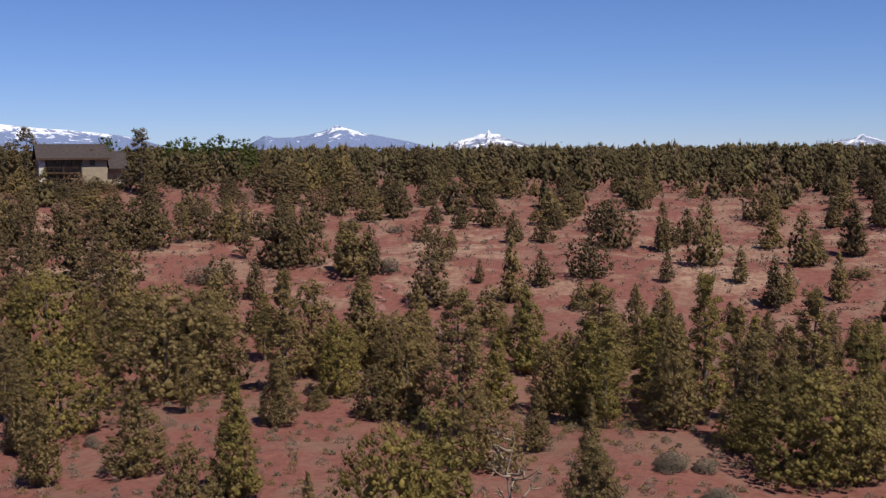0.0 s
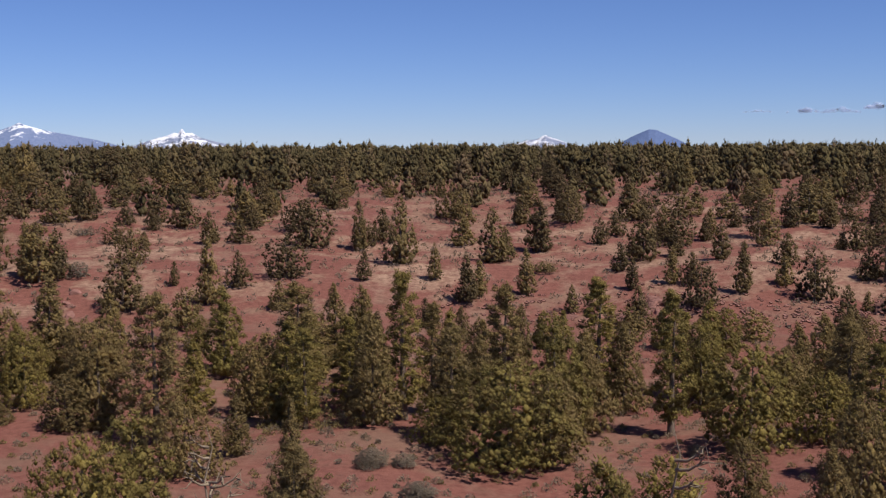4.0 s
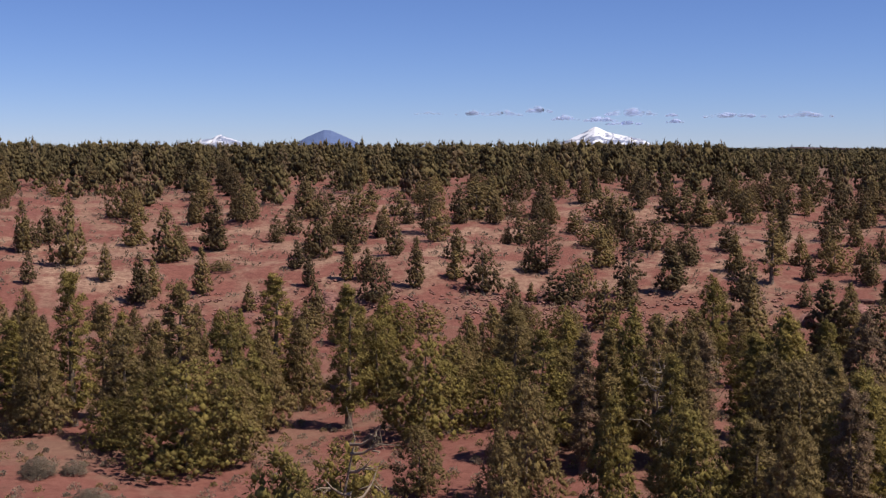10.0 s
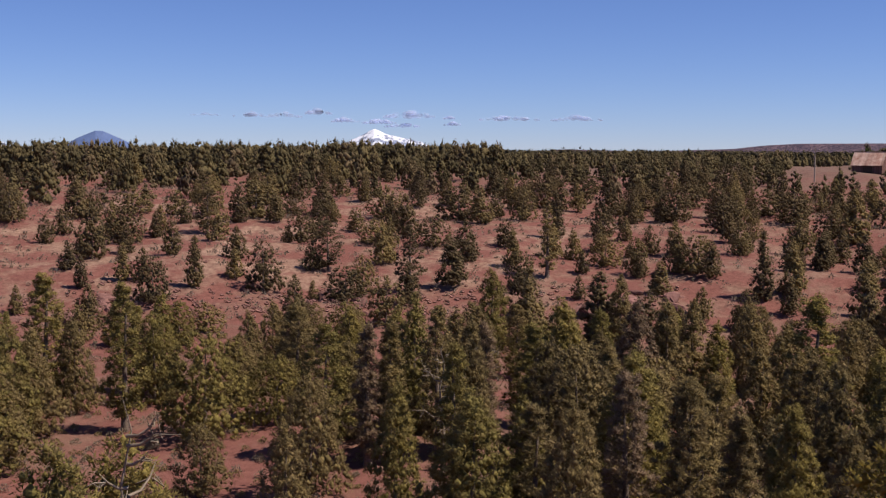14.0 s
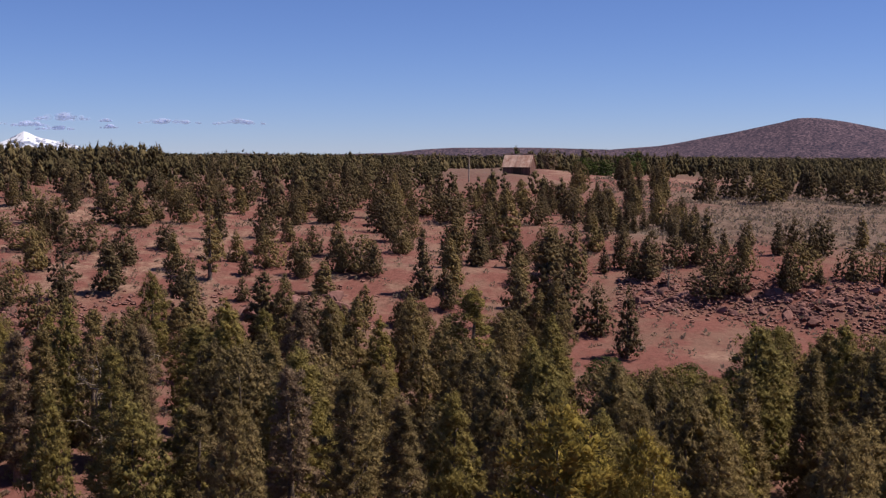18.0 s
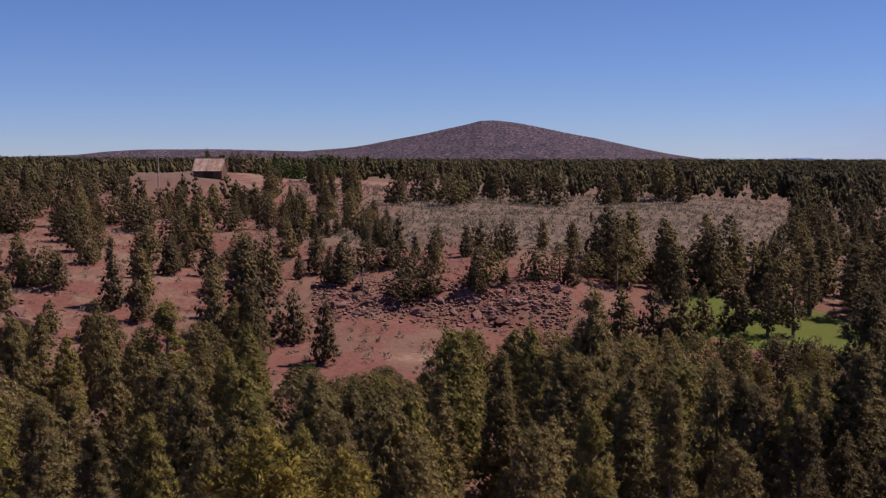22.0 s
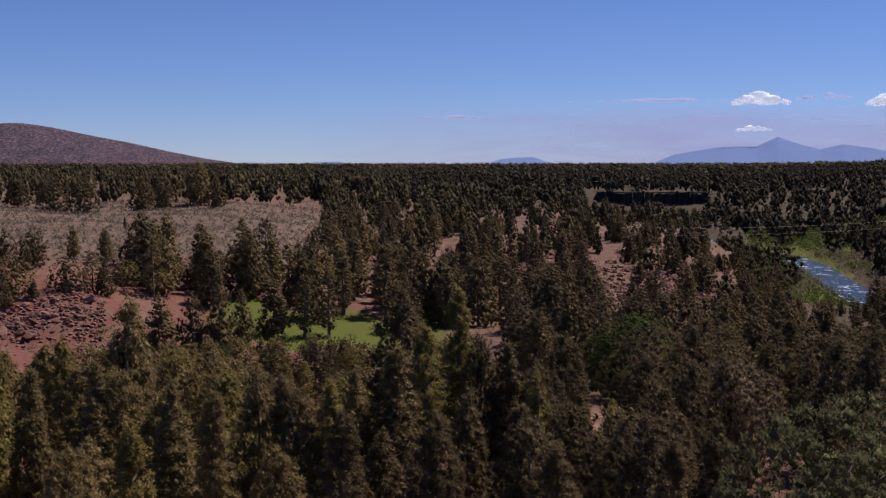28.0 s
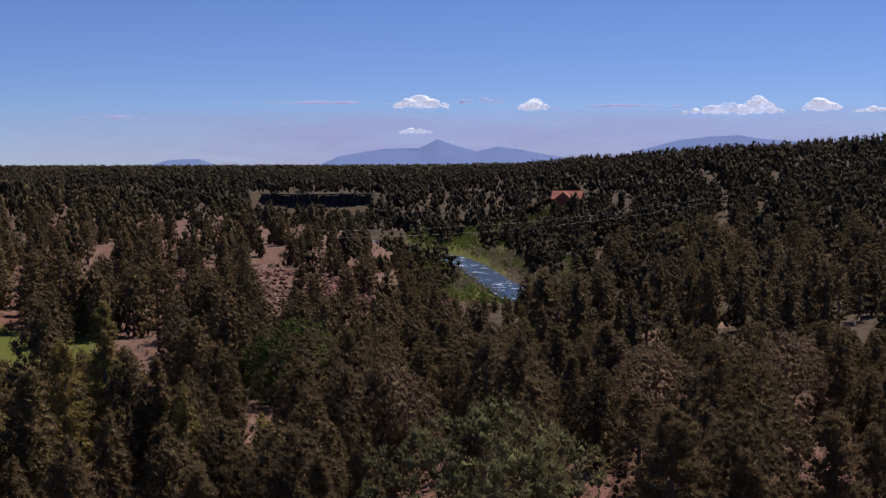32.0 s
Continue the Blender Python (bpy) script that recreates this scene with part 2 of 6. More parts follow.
CANYON = {
    100: (18, 20, 22, 22.5, 22.8, 23, 23, 21, 18, 17.5, 22, 14.5, 13, 11.5, 11),
    105: (18, 20, 22, 22.5, 22.8, 23, 23.5, 24, 25, 24.6, 23.6, 16, 14, 11.5, 10),
    109: (18, 20, 21.5, 22, 22.5, 23, 23.5, 24.5, 25, 24.5, 20, 14, 11, 9, 9),
    113: (18, 19.5, 21, 21.5, 22, 22.5, 23, 23.5, 23, 19, 9.5, 6, 3.6, 3, 3),
    120: (18, 19, 20, 20.5, 20.5, 20.5, 20, 19.5, 17, 12, 4, 0.5, -2.4, 0, 3),
    128: (17, 18, 19, 19.5, 19.5, 19.5, 19, 18, 15, 9, 0, -5, -8, -4, 0),
    150: (16, 17, 17, 17, 17, 17, 16, 15, 13, 9, 2, -3, -6, -4, 0),
    180: (16, 17, 17, 17, 17, 17, 17, 16, 16, 15, 14, 13, 12, 9, 6),
}
PROFILES = {**WEST, **TERRACE, **CANYON}
HEADS = np.array(sorted(PROFILES), float)
DROPS = np.array([PROFILES[int(h)] for h in HEADS], float)
DROPS[:, 0] = 18.0
RINGS = np.array(DIST, float)


def base_height(x, y):
    """Height of the ground over the plan, for arrays of x and y."""
    head, dist = np.degrees(np.arctan2(x, y)), np.hypot(x, y)
    i = np.clip(np.searchsorted(HEADS, head, side="right") - 1, 0, len(HEADS) - 2)
    u = np.clip((head - HEADS[i]) / (HEADS[i + 1] - HEADS[i]), 0, 1)
    u = u * u * (3 - 2 * u)
    j = np.clip(np.searchsorted(RINGS, dist, side="right") - 1, 0, len(RINGS) - 2)
    v = np.clip((dist - RINGS[j]) / (RINGS[j + 1] - RINGS[j]), 0, 1)
    near = DROPS[i, j] * (1 - v) + DROPS[i, j + 1] * v
    far = DROPS[i + 1, j] * (1 - v) + DROPS[i + 1, j + 1] * v
    return EYE - (near * (1 - u) + far * u)


def waves(x, y, seed, sizes):
    """Soft uneven ground: sums of sine waves in many directions."""
    rng = np.random.RandomState(seed)
    z = np.zeros_like(x)
    for size, amount in sizes:
        for _ in range(5):
            turn, phase = rng.uniform(0, 2 * np.pi, 2)
            k = 2 * np.pi / (size * rng.uniform(0.7, 1.4))
            z += amount / 2.2 * np.sin(k * (x * np.cos(turn) + y * np.sin(turn)) + phase)
    return z


def ground_height(x, y):
    x, y = np.asarray(x, float), np.asarray(y, float)
    rough = waves(x, y, 4, ((38, 0.45), (14, 0.16), (5, 0.05)))
    calm = 1 - lawn_mask(x, y) * 0.9
    z = base_height(x, y) + rough * calm
    head, dist = np.degrees(np.arctan2(x, y)), np.hypot(x, y)
    gorge = bump_mask(head, 96.8, 97.6, 102.8, 103.6) * bump_mask(dist, 385, 430, 552, 556)
    z = z * (1 - gorge) + (EYE - 23.4) * gorge
    off = river_distance(x, y)
    bed = WATER - 0.7 + np.clip(off - 3.0, 0, None) * 0.4
    return np.where(off < 30, np.minimum(z, bed), z)


WATER = 4.9
RIVER = ((110.0, 218), (109.2, 235), (108.0, 268), (107.2, 300), (106.2, 325), (104.2, 350), (102.0, 400), (100.5, 460), (97, 515), (90, 560))
RIVER_XY = np.array([(math.sin(radians(h)) * d, math.cos(radians(h)) * d) for h, d in RIVER])


def river_distance(x, y):
    """Distance over the plan from the line of the river."""
    best = np.full(np.shape(x), 1e9)
    for (ax, ay), (bx, by) in zip(RIVER_XY[:-1], RIVER_XY[1:]):
        dx, dy = bx - ax, by - ay
        u = np.clip(((x - ax) * dx + (y - ay) * dy) / (dx * dx + dy * dy), 0, 1)
        best = np.minimum(best, np.hypot(x - ax - u * dx, y - ay - u * dy))
    return best


def bump_mask(v, lo0, lo1, hi0, hi1):
    return np.clip((v - lo0) / (lo1 - lo0), 0, 1) * np.clip((hi1 - v) / (hi1 - hi0), 0, 1)


def lawn_mask(x, y):
    head, dist = np.degrees(np.arctan2(x, y)), np.hypot(x, y)
    park = bump_mask(head, 79, 80.5, 90, 91) * bump_mask(dist + 2.5 * np.sin(head * 1.3), 138, 141, 158, 161)
    bank = np.maximum(bump_mask(head, 103.5, 105, 108.6, 109.6) * bump_mask(dist, 205, 220, 400, 430), 0.6 * bump_mask(head, 107, 108, 110.2, 111.2) * bump_mask(dist, 262, 270, 300, 308))
    return np.clip(park + bank * 0.95, 0, 1)


def height(x, y):
    return float(ground_height(np.array([x]), np.array([y]))[0])


def at(head, dist):
    """Plan position from a heading in degrees and a distance."""
    h = radians(head)
    return math.sin(h) * dist, math.cos(h) * dist


def mesh_object(name, verts, faces, mat, parent=None, smooth=False):
    """verts (n, 3) and faces (m, k) as arrays, all faces with the same number of corners."""
    me = bpy.data.meshes.new(name)
    verts, faces = np.asarray(verts, np.float32), np.asarray(faces, np.int32)
    me.vertices.add(len(verts))
    me.vertices.foreach_set("co", verts.ravel())
    me.loops.add(faces.size)
    me.loops.foreach_set("vertex_index", faces.ravel())
    me.polygons.add(len(faces))
    me.polygons.foreach_set("loop_start", np.arange(0, faces.size, faces.shape[1], dtype=np.int32))
    if smooth:
        me.polygons.foreach_set("use_smooth", np.ones(len(faces), bool))
    me.update(calc_edges=True)
    me.materials.append(mat)
    ob = new(name, me)
    ob.parent = parent
    return ob


fine_heads = np.arange(-26, 132.01, 0.28)
heads = np.concatenate([np.arange(-180, -26, 3.0), fine_heads, np.arange(134, 180, 3.0)])
rings = np.concatenate([[0.0, 1.0, 2.5], np.arange(4, 60, 4.0), np.arange(60, 260, 1.1), np.geomspace(260, 4900, 90)])
hh, rr = np.meshgrid(np.radians(heads), rings, indexing="ij")
gx, gy = (np.sin(hh) * rr).ravel(), (np.cos(hh) * rr).ravel()
gz = ground_height(gx, gy)
nh, nr = len(heads), len(rings)
idx = np.arange(nh * nr).reshape(nh, nr)
a_, b_ = idx, np.roll(idx, -1, axis=0)
quads = np.stack([a_[:, :-1], a_[:, 1:], b_[:, 1:], b_[:, :-1]], -1).reshape(-1, 4)
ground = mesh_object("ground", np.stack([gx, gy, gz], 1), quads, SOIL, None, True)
tagged(ground, "red cinder soil with pale clay, sage litter and grass", "ground", kind="structure")
gh, gd = np.degrees(np.arctan2(gx, gy)), np.hypot(gx, gy)
sage_m = bump_mask(gh + 2.5 * np.sin(gd / 23), 62, 66, 85.5, 88.5) * bump_mask(gd + 6 * np.sin(gh * 0.7), 168, 186, 322, 350)
sage_m = np.maximum(sage_m, 0.6 * bump_mask(gh, 84, 90, 140, 150) * bump_mask(gd, 60, 90, 6000, 7000))
sage_m = np.maximum(sage_m, 0.7 * bump_mask(gd, 245, 330, 6000, 7000))
streak = 0.5 + 0.5 * np.sin(gh * 0.55 + 1.5 * np.sin(gd * 0.05)) * np.sin(gd * 0.085 + gh * 0.12)
pale_m = bump_mask(gd, 126, 142, 190, 220) * bump_mask(gh, -40, -24, 36, 66) * (0.2 + 0.6 * streak)
field = bump_mask(gh, 58.5, 60, 67, 69) * bump_mask(gd, 292, 305, 410, 440)
road = bump_mask(gh, 66, 67, 74, 76) * bump_mask(gd - 0.35 * (gh - 70), 119.5, 121, 124, 125.5)
drive = bump_mask(gh - 0.05 * (gd - 95), 96.2, 96.5, 97.1, 97.5) * bump_mask(gd, 82, 86, 106, 110)
lots = bump_mask(gh, 114.7, 115.0, 115.8, 116.1) * bump_mask(gd, 148, 151, 166, 169) + bump_mask(gh, 118.0, 118.3, 118.8, 119.1) * bump_mask(gd, 154, 157, 162, 165)
terrace_wood = bump_mask(gh, 84, 88, 104, 106) * bump_mask(gd, 165, 175, 330, 420) * (0.3 + 0.7 * streak)
pale_m = np.clip(pale_m + field * 0.55 + road * 0.45 + drive * 0.7 + lots + terrace_wood * 0.5, 0, 1)
sage_m = sage_m * (1 - np.clip(field + road + drive + lots, 0, 1))
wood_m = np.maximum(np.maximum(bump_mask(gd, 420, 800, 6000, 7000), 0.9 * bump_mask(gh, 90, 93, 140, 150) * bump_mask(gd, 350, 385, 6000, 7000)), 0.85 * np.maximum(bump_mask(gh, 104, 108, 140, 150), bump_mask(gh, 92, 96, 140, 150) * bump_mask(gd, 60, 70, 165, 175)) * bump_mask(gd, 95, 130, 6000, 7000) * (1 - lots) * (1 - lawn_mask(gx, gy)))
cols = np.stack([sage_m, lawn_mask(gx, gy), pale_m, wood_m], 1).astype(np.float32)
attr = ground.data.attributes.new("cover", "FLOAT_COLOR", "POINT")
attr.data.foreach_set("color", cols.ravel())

# ---- distance ----
def mountain(name, dist, ridge, mat, seed, label, n=120, m=28):
    """A far mountain with a depth of its own. ridge: headings in degrees and heights over the eye in metres."""
    rng = np.random.RandomState(seed)
    heads_, tops = np.array(ridge).T
    hd = np.linspace(heads_[0], heads_[-1], n)
    top = np.interp(hd, heads_, tops)
    if mat is FORESTED:
        top = np.convolve(np.pad(top, 1, mode="edge"), np.full(3, 1 / 3), mode="valid")
    foot = min(tops[0], tops[-1]) - 25
    span = tops.max() - foot
    v = np.linspace(-1, 1, m)
    hv, vv = np.meshgrid(hd, v, indexing="ij")
    crags = sum(np.sin(hv * rng.uniform(3, 7) * k + vv * rng.uniform(3, 8) * k + rng.uniform(0, 6)) / k for k in (1, 2, 3, 5))
    fall = np.clip(1 - np.abs(vv), 0, 1) ** 0.9
    z = foot + (top[:, None] - foot) * fall + crags * span * (0.03 if mat in (SNOW, SNOWY, BLUE) else 0.004) * np.abs(vv) * fall
    reach = span * 2.6
    d = dist + vv * reach
    x, y = np.sin(np.radians(hv)) * d, np.cos(np.radians(hv)) * d
    ix = np.arange(n * m).reshape(n, m)
    q = np.stack([ix[:-1, :-1], ix[1:, :-1], ix[1:, 1:], ix[:-1, 1:]], -1).reshape(-1, 4)
    ob = mesh_object(name, np.stack([x.ravel(), y.ravel(), (EYE + z).ravel()], 1), q, mat, None, True)
    return tagged(ob, label, "mountain", kind="structure")


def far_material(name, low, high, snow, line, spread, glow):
    """Rock or forest with the haze of kilometres of air painted into colour and glow, with snow above a height."""
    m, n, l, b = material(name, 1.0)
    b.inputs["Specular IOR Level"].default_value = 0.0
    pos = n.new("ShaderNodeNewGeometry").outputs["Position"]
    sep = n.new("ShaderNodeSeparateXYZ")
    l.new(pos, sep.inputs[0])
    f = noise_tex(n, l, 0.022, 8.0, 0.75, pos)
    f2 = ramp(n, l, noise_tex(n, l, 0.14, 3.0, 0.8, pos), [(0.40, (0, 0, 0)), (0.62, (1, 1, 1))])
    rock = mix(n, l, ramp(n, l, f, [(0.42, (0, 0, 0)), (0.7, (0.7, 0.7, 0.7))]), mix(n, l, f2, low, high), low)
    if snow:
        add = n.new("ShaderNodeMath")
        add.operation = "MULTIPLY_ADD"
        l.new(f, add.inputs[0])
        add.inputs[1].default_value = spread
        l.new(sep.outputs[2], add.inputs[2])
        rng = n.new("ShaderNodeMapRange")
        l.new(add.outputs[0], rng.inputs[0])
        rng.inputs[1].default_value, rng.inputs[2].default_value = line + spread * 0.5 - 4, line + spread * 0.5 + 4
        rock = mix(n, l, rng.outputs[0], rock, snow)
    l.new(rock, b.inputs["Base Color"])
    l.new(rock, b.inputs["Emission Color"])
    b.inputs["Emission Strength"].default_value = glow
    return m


# blue of the air is mixed into these colours; glow lifts them like airlight
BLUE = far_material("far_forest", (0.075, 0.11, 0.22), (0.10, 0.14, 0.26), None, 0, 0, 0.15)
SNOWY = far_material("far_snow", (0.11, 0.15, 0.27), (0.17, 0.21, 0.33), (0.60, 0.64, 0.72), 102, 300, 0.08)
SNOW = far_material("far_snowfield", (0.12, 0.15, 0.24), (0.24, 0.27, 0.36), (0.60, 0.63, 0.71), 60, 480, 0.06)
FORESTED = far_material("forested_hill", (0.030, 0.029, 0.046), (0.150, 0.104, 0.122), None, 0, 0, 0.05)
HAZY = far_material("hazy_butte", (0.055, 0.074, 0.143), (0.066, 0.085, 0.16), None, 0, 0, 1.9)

mountain("snow_mountain", 4400, [(-22.92, 112), (-21.11, 114), (-19.73, 104), (-18.33, 91), (-16.90, 83), (-15.21, 69), (-13.98, 55), (-12.50, 17)], SNOWY, 1, "broad mountain ridge painted haze-blue, with patches of spring snow")
mountain("snow_mountain", 4300, [(-9.20, 15), (-8.16, 61), (-7.77, 51), (-6.87, 52), (-6.26, 60), (-5.60, 71), (-5.20, 83), (-4.88, 95), (-4.55, 85), (-4.10, 75), (-3.64, 66), (-2.69, 52), (-1.64, 36), (-0.33, 10)], SNOWY, 2, "broad mountain painted haze-blue, with snow on its top")
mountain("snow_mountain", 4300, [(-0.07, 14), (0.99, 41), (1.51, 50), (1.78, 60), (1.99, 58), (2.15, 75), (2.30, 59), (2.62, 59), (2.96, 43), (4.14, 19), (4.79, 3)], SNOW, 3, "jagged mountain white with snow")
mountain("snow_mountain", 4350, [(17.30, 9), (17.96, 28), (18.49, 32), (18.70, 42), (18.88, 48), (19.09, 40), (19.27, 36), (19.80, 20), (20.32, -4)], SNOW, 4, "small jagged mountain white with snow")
mountain("blue_mountain", 4300, [(21.77, -8), (22.82, 39), (23.30, 55), (23.61, 65), (23.93, 63), (24.40, 47), (24.92, 29), (25.84, -8)], BLUE, 5, "even cone of a forested mountain painted haze-blue")
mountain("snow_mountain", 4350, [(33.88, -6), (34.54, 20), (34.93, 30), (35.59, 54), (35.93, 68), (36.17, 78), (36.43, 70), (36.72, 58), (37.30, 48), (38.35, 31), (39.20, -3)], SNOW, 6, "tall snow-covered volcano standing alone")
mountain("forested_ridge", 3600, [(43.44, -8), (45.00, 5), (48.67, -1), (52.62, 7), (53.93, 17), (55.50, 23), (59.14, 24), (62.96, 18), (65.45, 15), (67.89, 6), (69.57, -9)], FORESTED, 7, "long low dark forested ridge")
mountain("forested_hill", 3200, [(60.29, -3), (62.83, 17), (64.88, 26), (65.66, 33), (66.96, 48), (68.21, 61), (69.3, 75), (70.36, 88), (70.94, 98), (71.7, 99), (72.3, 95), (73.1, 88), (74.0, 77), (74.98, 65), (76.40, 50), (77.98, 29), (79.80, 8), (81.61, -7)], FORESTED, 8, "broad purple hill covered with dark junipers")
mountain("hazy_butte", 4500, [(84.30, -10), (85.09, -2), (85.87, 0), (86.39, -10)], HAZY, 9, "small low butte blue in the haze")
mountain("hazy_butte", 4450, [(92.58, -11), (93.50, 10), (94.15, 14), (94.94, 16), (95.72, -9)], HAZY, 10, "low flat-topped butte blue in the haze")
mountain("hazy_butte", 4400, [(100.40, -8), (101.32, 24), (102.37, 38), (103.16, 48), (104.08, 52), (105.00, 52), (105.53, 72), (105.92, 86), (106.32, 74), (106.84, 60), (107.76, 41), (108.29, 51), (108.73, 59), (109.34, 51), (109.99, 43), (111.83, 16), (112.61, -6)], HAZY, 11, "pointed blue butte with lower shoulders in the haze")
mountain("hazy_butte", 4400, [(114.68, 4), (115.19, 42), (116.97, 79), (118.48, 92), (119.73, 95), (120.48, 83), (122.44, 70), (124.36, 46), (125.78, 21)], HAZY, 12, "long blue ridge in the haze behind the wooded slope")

# ---- trees ----
def envelope(kind, u):
    if kind == "cone":
        return np.clip(1.03 - u, 0, 1) ** 0.62 * np.clip(u * 4.5 + 0.5, 0, 1)
    if kind == "column":
        return np.clip(1.02 - u, 0, 1) ** 0.5 * np.clip(u * 5 + 0.45, 0, 1) * 0.95
    if kind == "round":
        return np.sqrt(np.clip(1 - (u * 1.4 - 0.4) ** 2, 0, 1)) * np.clip(u * 5 + 0.7, 0, 1)
    return np.clip(1.04 - u, 0, 1) ** 0.6 * np.clip(u * 3 + 0.45, 0, 1)


def leaf_quads(rng, centres, radii, count, size, flat=1.2):
    """Slender leaf sprays pointing up and out of the given clumps: arrays of vertices and faces."""
    k = len(centres)
    d = rng.normal(size=(k, count, 3))
    d /= np.linalg.norm(d, axis=-1, keepdims=True)
    d *= rng.uniform(0.15, 1.0, (k, count, 1)) ** 0.5
    taper = 1 - 0.45 * np.clip(d[..., 2:], -0.4, 1)
    pos = centres[:, None] + d * radii[:, None, None] * np.concatenate([taper, taper, np.full_like(taper, flat)], -1)
    tip = d * 0.9 + rng.normal(size=d.shape) * 0.45 + np.array([0, 0, 0.65])
    tip /= np.linalg.norm(tip, axis=-1, keepdims=True)
    s = np.cross(tip, rng.normal(size=d.shape))
    s /= np.linalg.norm(s, axis=-1, keepdims=True) + 1e-9
    sz = size * rng.uniform(0.6, 1.35, (k, count, 1))
    long = rng.uniform(1.6, 3.0, (k, count, 1))
    c = [pos - s * sz * 0.8, pos + s * sz * 0.8, pos + tip * sz * long]
    v = np.stack(c, 2).reshape(-1, 3)
    return v, np.arange(len(v)).reshape(-1, 3)


def tube(points, radii, sides=6):
    """Vertices and quads of a tapered limb along points."""
    points = np.asarray(points, float)
    v = []
    for i, p in enumerate(points):
        d = points[min(i + 1, len(points) - 1)] - points[max(i - 1, 0)]
        d /= np.linalg.norm(d) + 1e-9
        a = np.cross(d, (0.31, 0.95, 0.1) if abs(d[2]) > 0.7 else (0, 0, 1))
        a /= np.linalg.norm(a) + 1e-9
        b = np.cross(d, a)
        for s in range(sides):
            w = 2 * math.pi * s / sides
            v.append(p + (a * math.cos(w) + b * math.sin(w)) * radii[i])
    f = [(i * sides + s, i * sides + (s + 1) % sides, (i + 1) * sides + (s + 1) % sides, (i + 1) * sides + s)
         for i in range(len(points) - 1) for s in range(sides)]
    return np.array(v), np.array(f)


def join(parts):
    vs, fs, o = [], [], 0
    for v, f in parts:
        vs.append(v)
        fs.append(f + o)
        o += len(v)
    return np.concatenate(vs), np.concatenate(fs)


def trunk_parts(rng, h, w, limbs, thick, reach=0.8, sides=6):
    bend = rng.uniform(-0.03, 0.03, 2) * h
    pts = [(bend[0] * u * u, bend[1] * u * u, h * u) for u in (-0.03, 0.02, 0.15, 0.4, 0.7, 0.95)]
    out = [tube(pts, [thick * k for k in (1.35, 1.15, 0.9, 0.65, 0.35, 0.08)], sides)]
    for i in range(limbs):
        u0 = rng.uniform(0.14, 0.85)
        th = rng.uniform(0, 2 * math.pi)
        ln = w * reach * rng.uniform(0.6, 1.05) * (1.1 - u0 * 0.7)
        p0 = np.array([bend[0] * u0 * u0, bend[1] * u0 * u0, h * u0])
        dr = np.array([math.cos(th), math.sin(th), 0])
        pts = [p0, p0 + dr * ln * 0.4 + (0, 0, ln * 0.16), p0 + dr * ln * 0.75 + (0, 0, ln * 0.4), p0 + dr * ln + (0, 0, ln * 0.7)]
        t0 = thick * 0.42 * (1 - u0 * 0.5)
        out.append(tube(pts, [t0, t0 * 0.7, t0 * 0.42, t0 * 0.12], max(4, sides - 2)))
    return out


GOLD = (1 + 5 ** 0.5) / 2
ICO_V = np.array([(-1, GOLD, 0), (1, GOLD, 0), (-1, -GOLD, 0), (1, -GOLD, 0), (0, -1, GOLD), (0, 1, GOLD), (0, -1, -GOLD), (0, 1, -GOLD), (GOLD, 0, -1), (GOLD, 0, 1), (-GOLD, 0, -1), (-GOLD, 0, 1)]) / math.sqrt(1 + GOLD * GOLD)
ICO_F = np.array([(a, b, c) for a in range(12) for b in range(a + 1, 12) for c in range(b + 1, 12)
                  if all(np.linalg.norm(ICO_V[i] - ICO_V[j]) < 1.1 for i, j in ((a, b), (b, c), (a, c)))])


def blobs(rng, centres, radii, flat=0.85):
    """Rough lumps, each a bent icosahedron."""
    k = len(centres)
    v = ICO_V[None] * radii[:, None, None] * rng.uniform(0.75, 1.25, (k, 12, 1)) * np.array([1, 1, flat]) + centres[:, None]
    f = ICO_F[None] + (np.arange(k) * 12)[:, None, None]
    return v.reshape(-1, 3), f.reshape(-1, 3)


OCTA_V = np.array([(1, 0, 0), (0, 1, 0), (-1, 0, 0), (0, -1, 0), (0, 0, 1), (0, 0, -1)], float)
OCTA_F = np.array([(0, 1, 4), (1, 2, 4), (2, 3, 4), (3, 0, 4), (1, 0, 5), (2, 1, 5), (3, 2, 5), (0, 3, 5)])


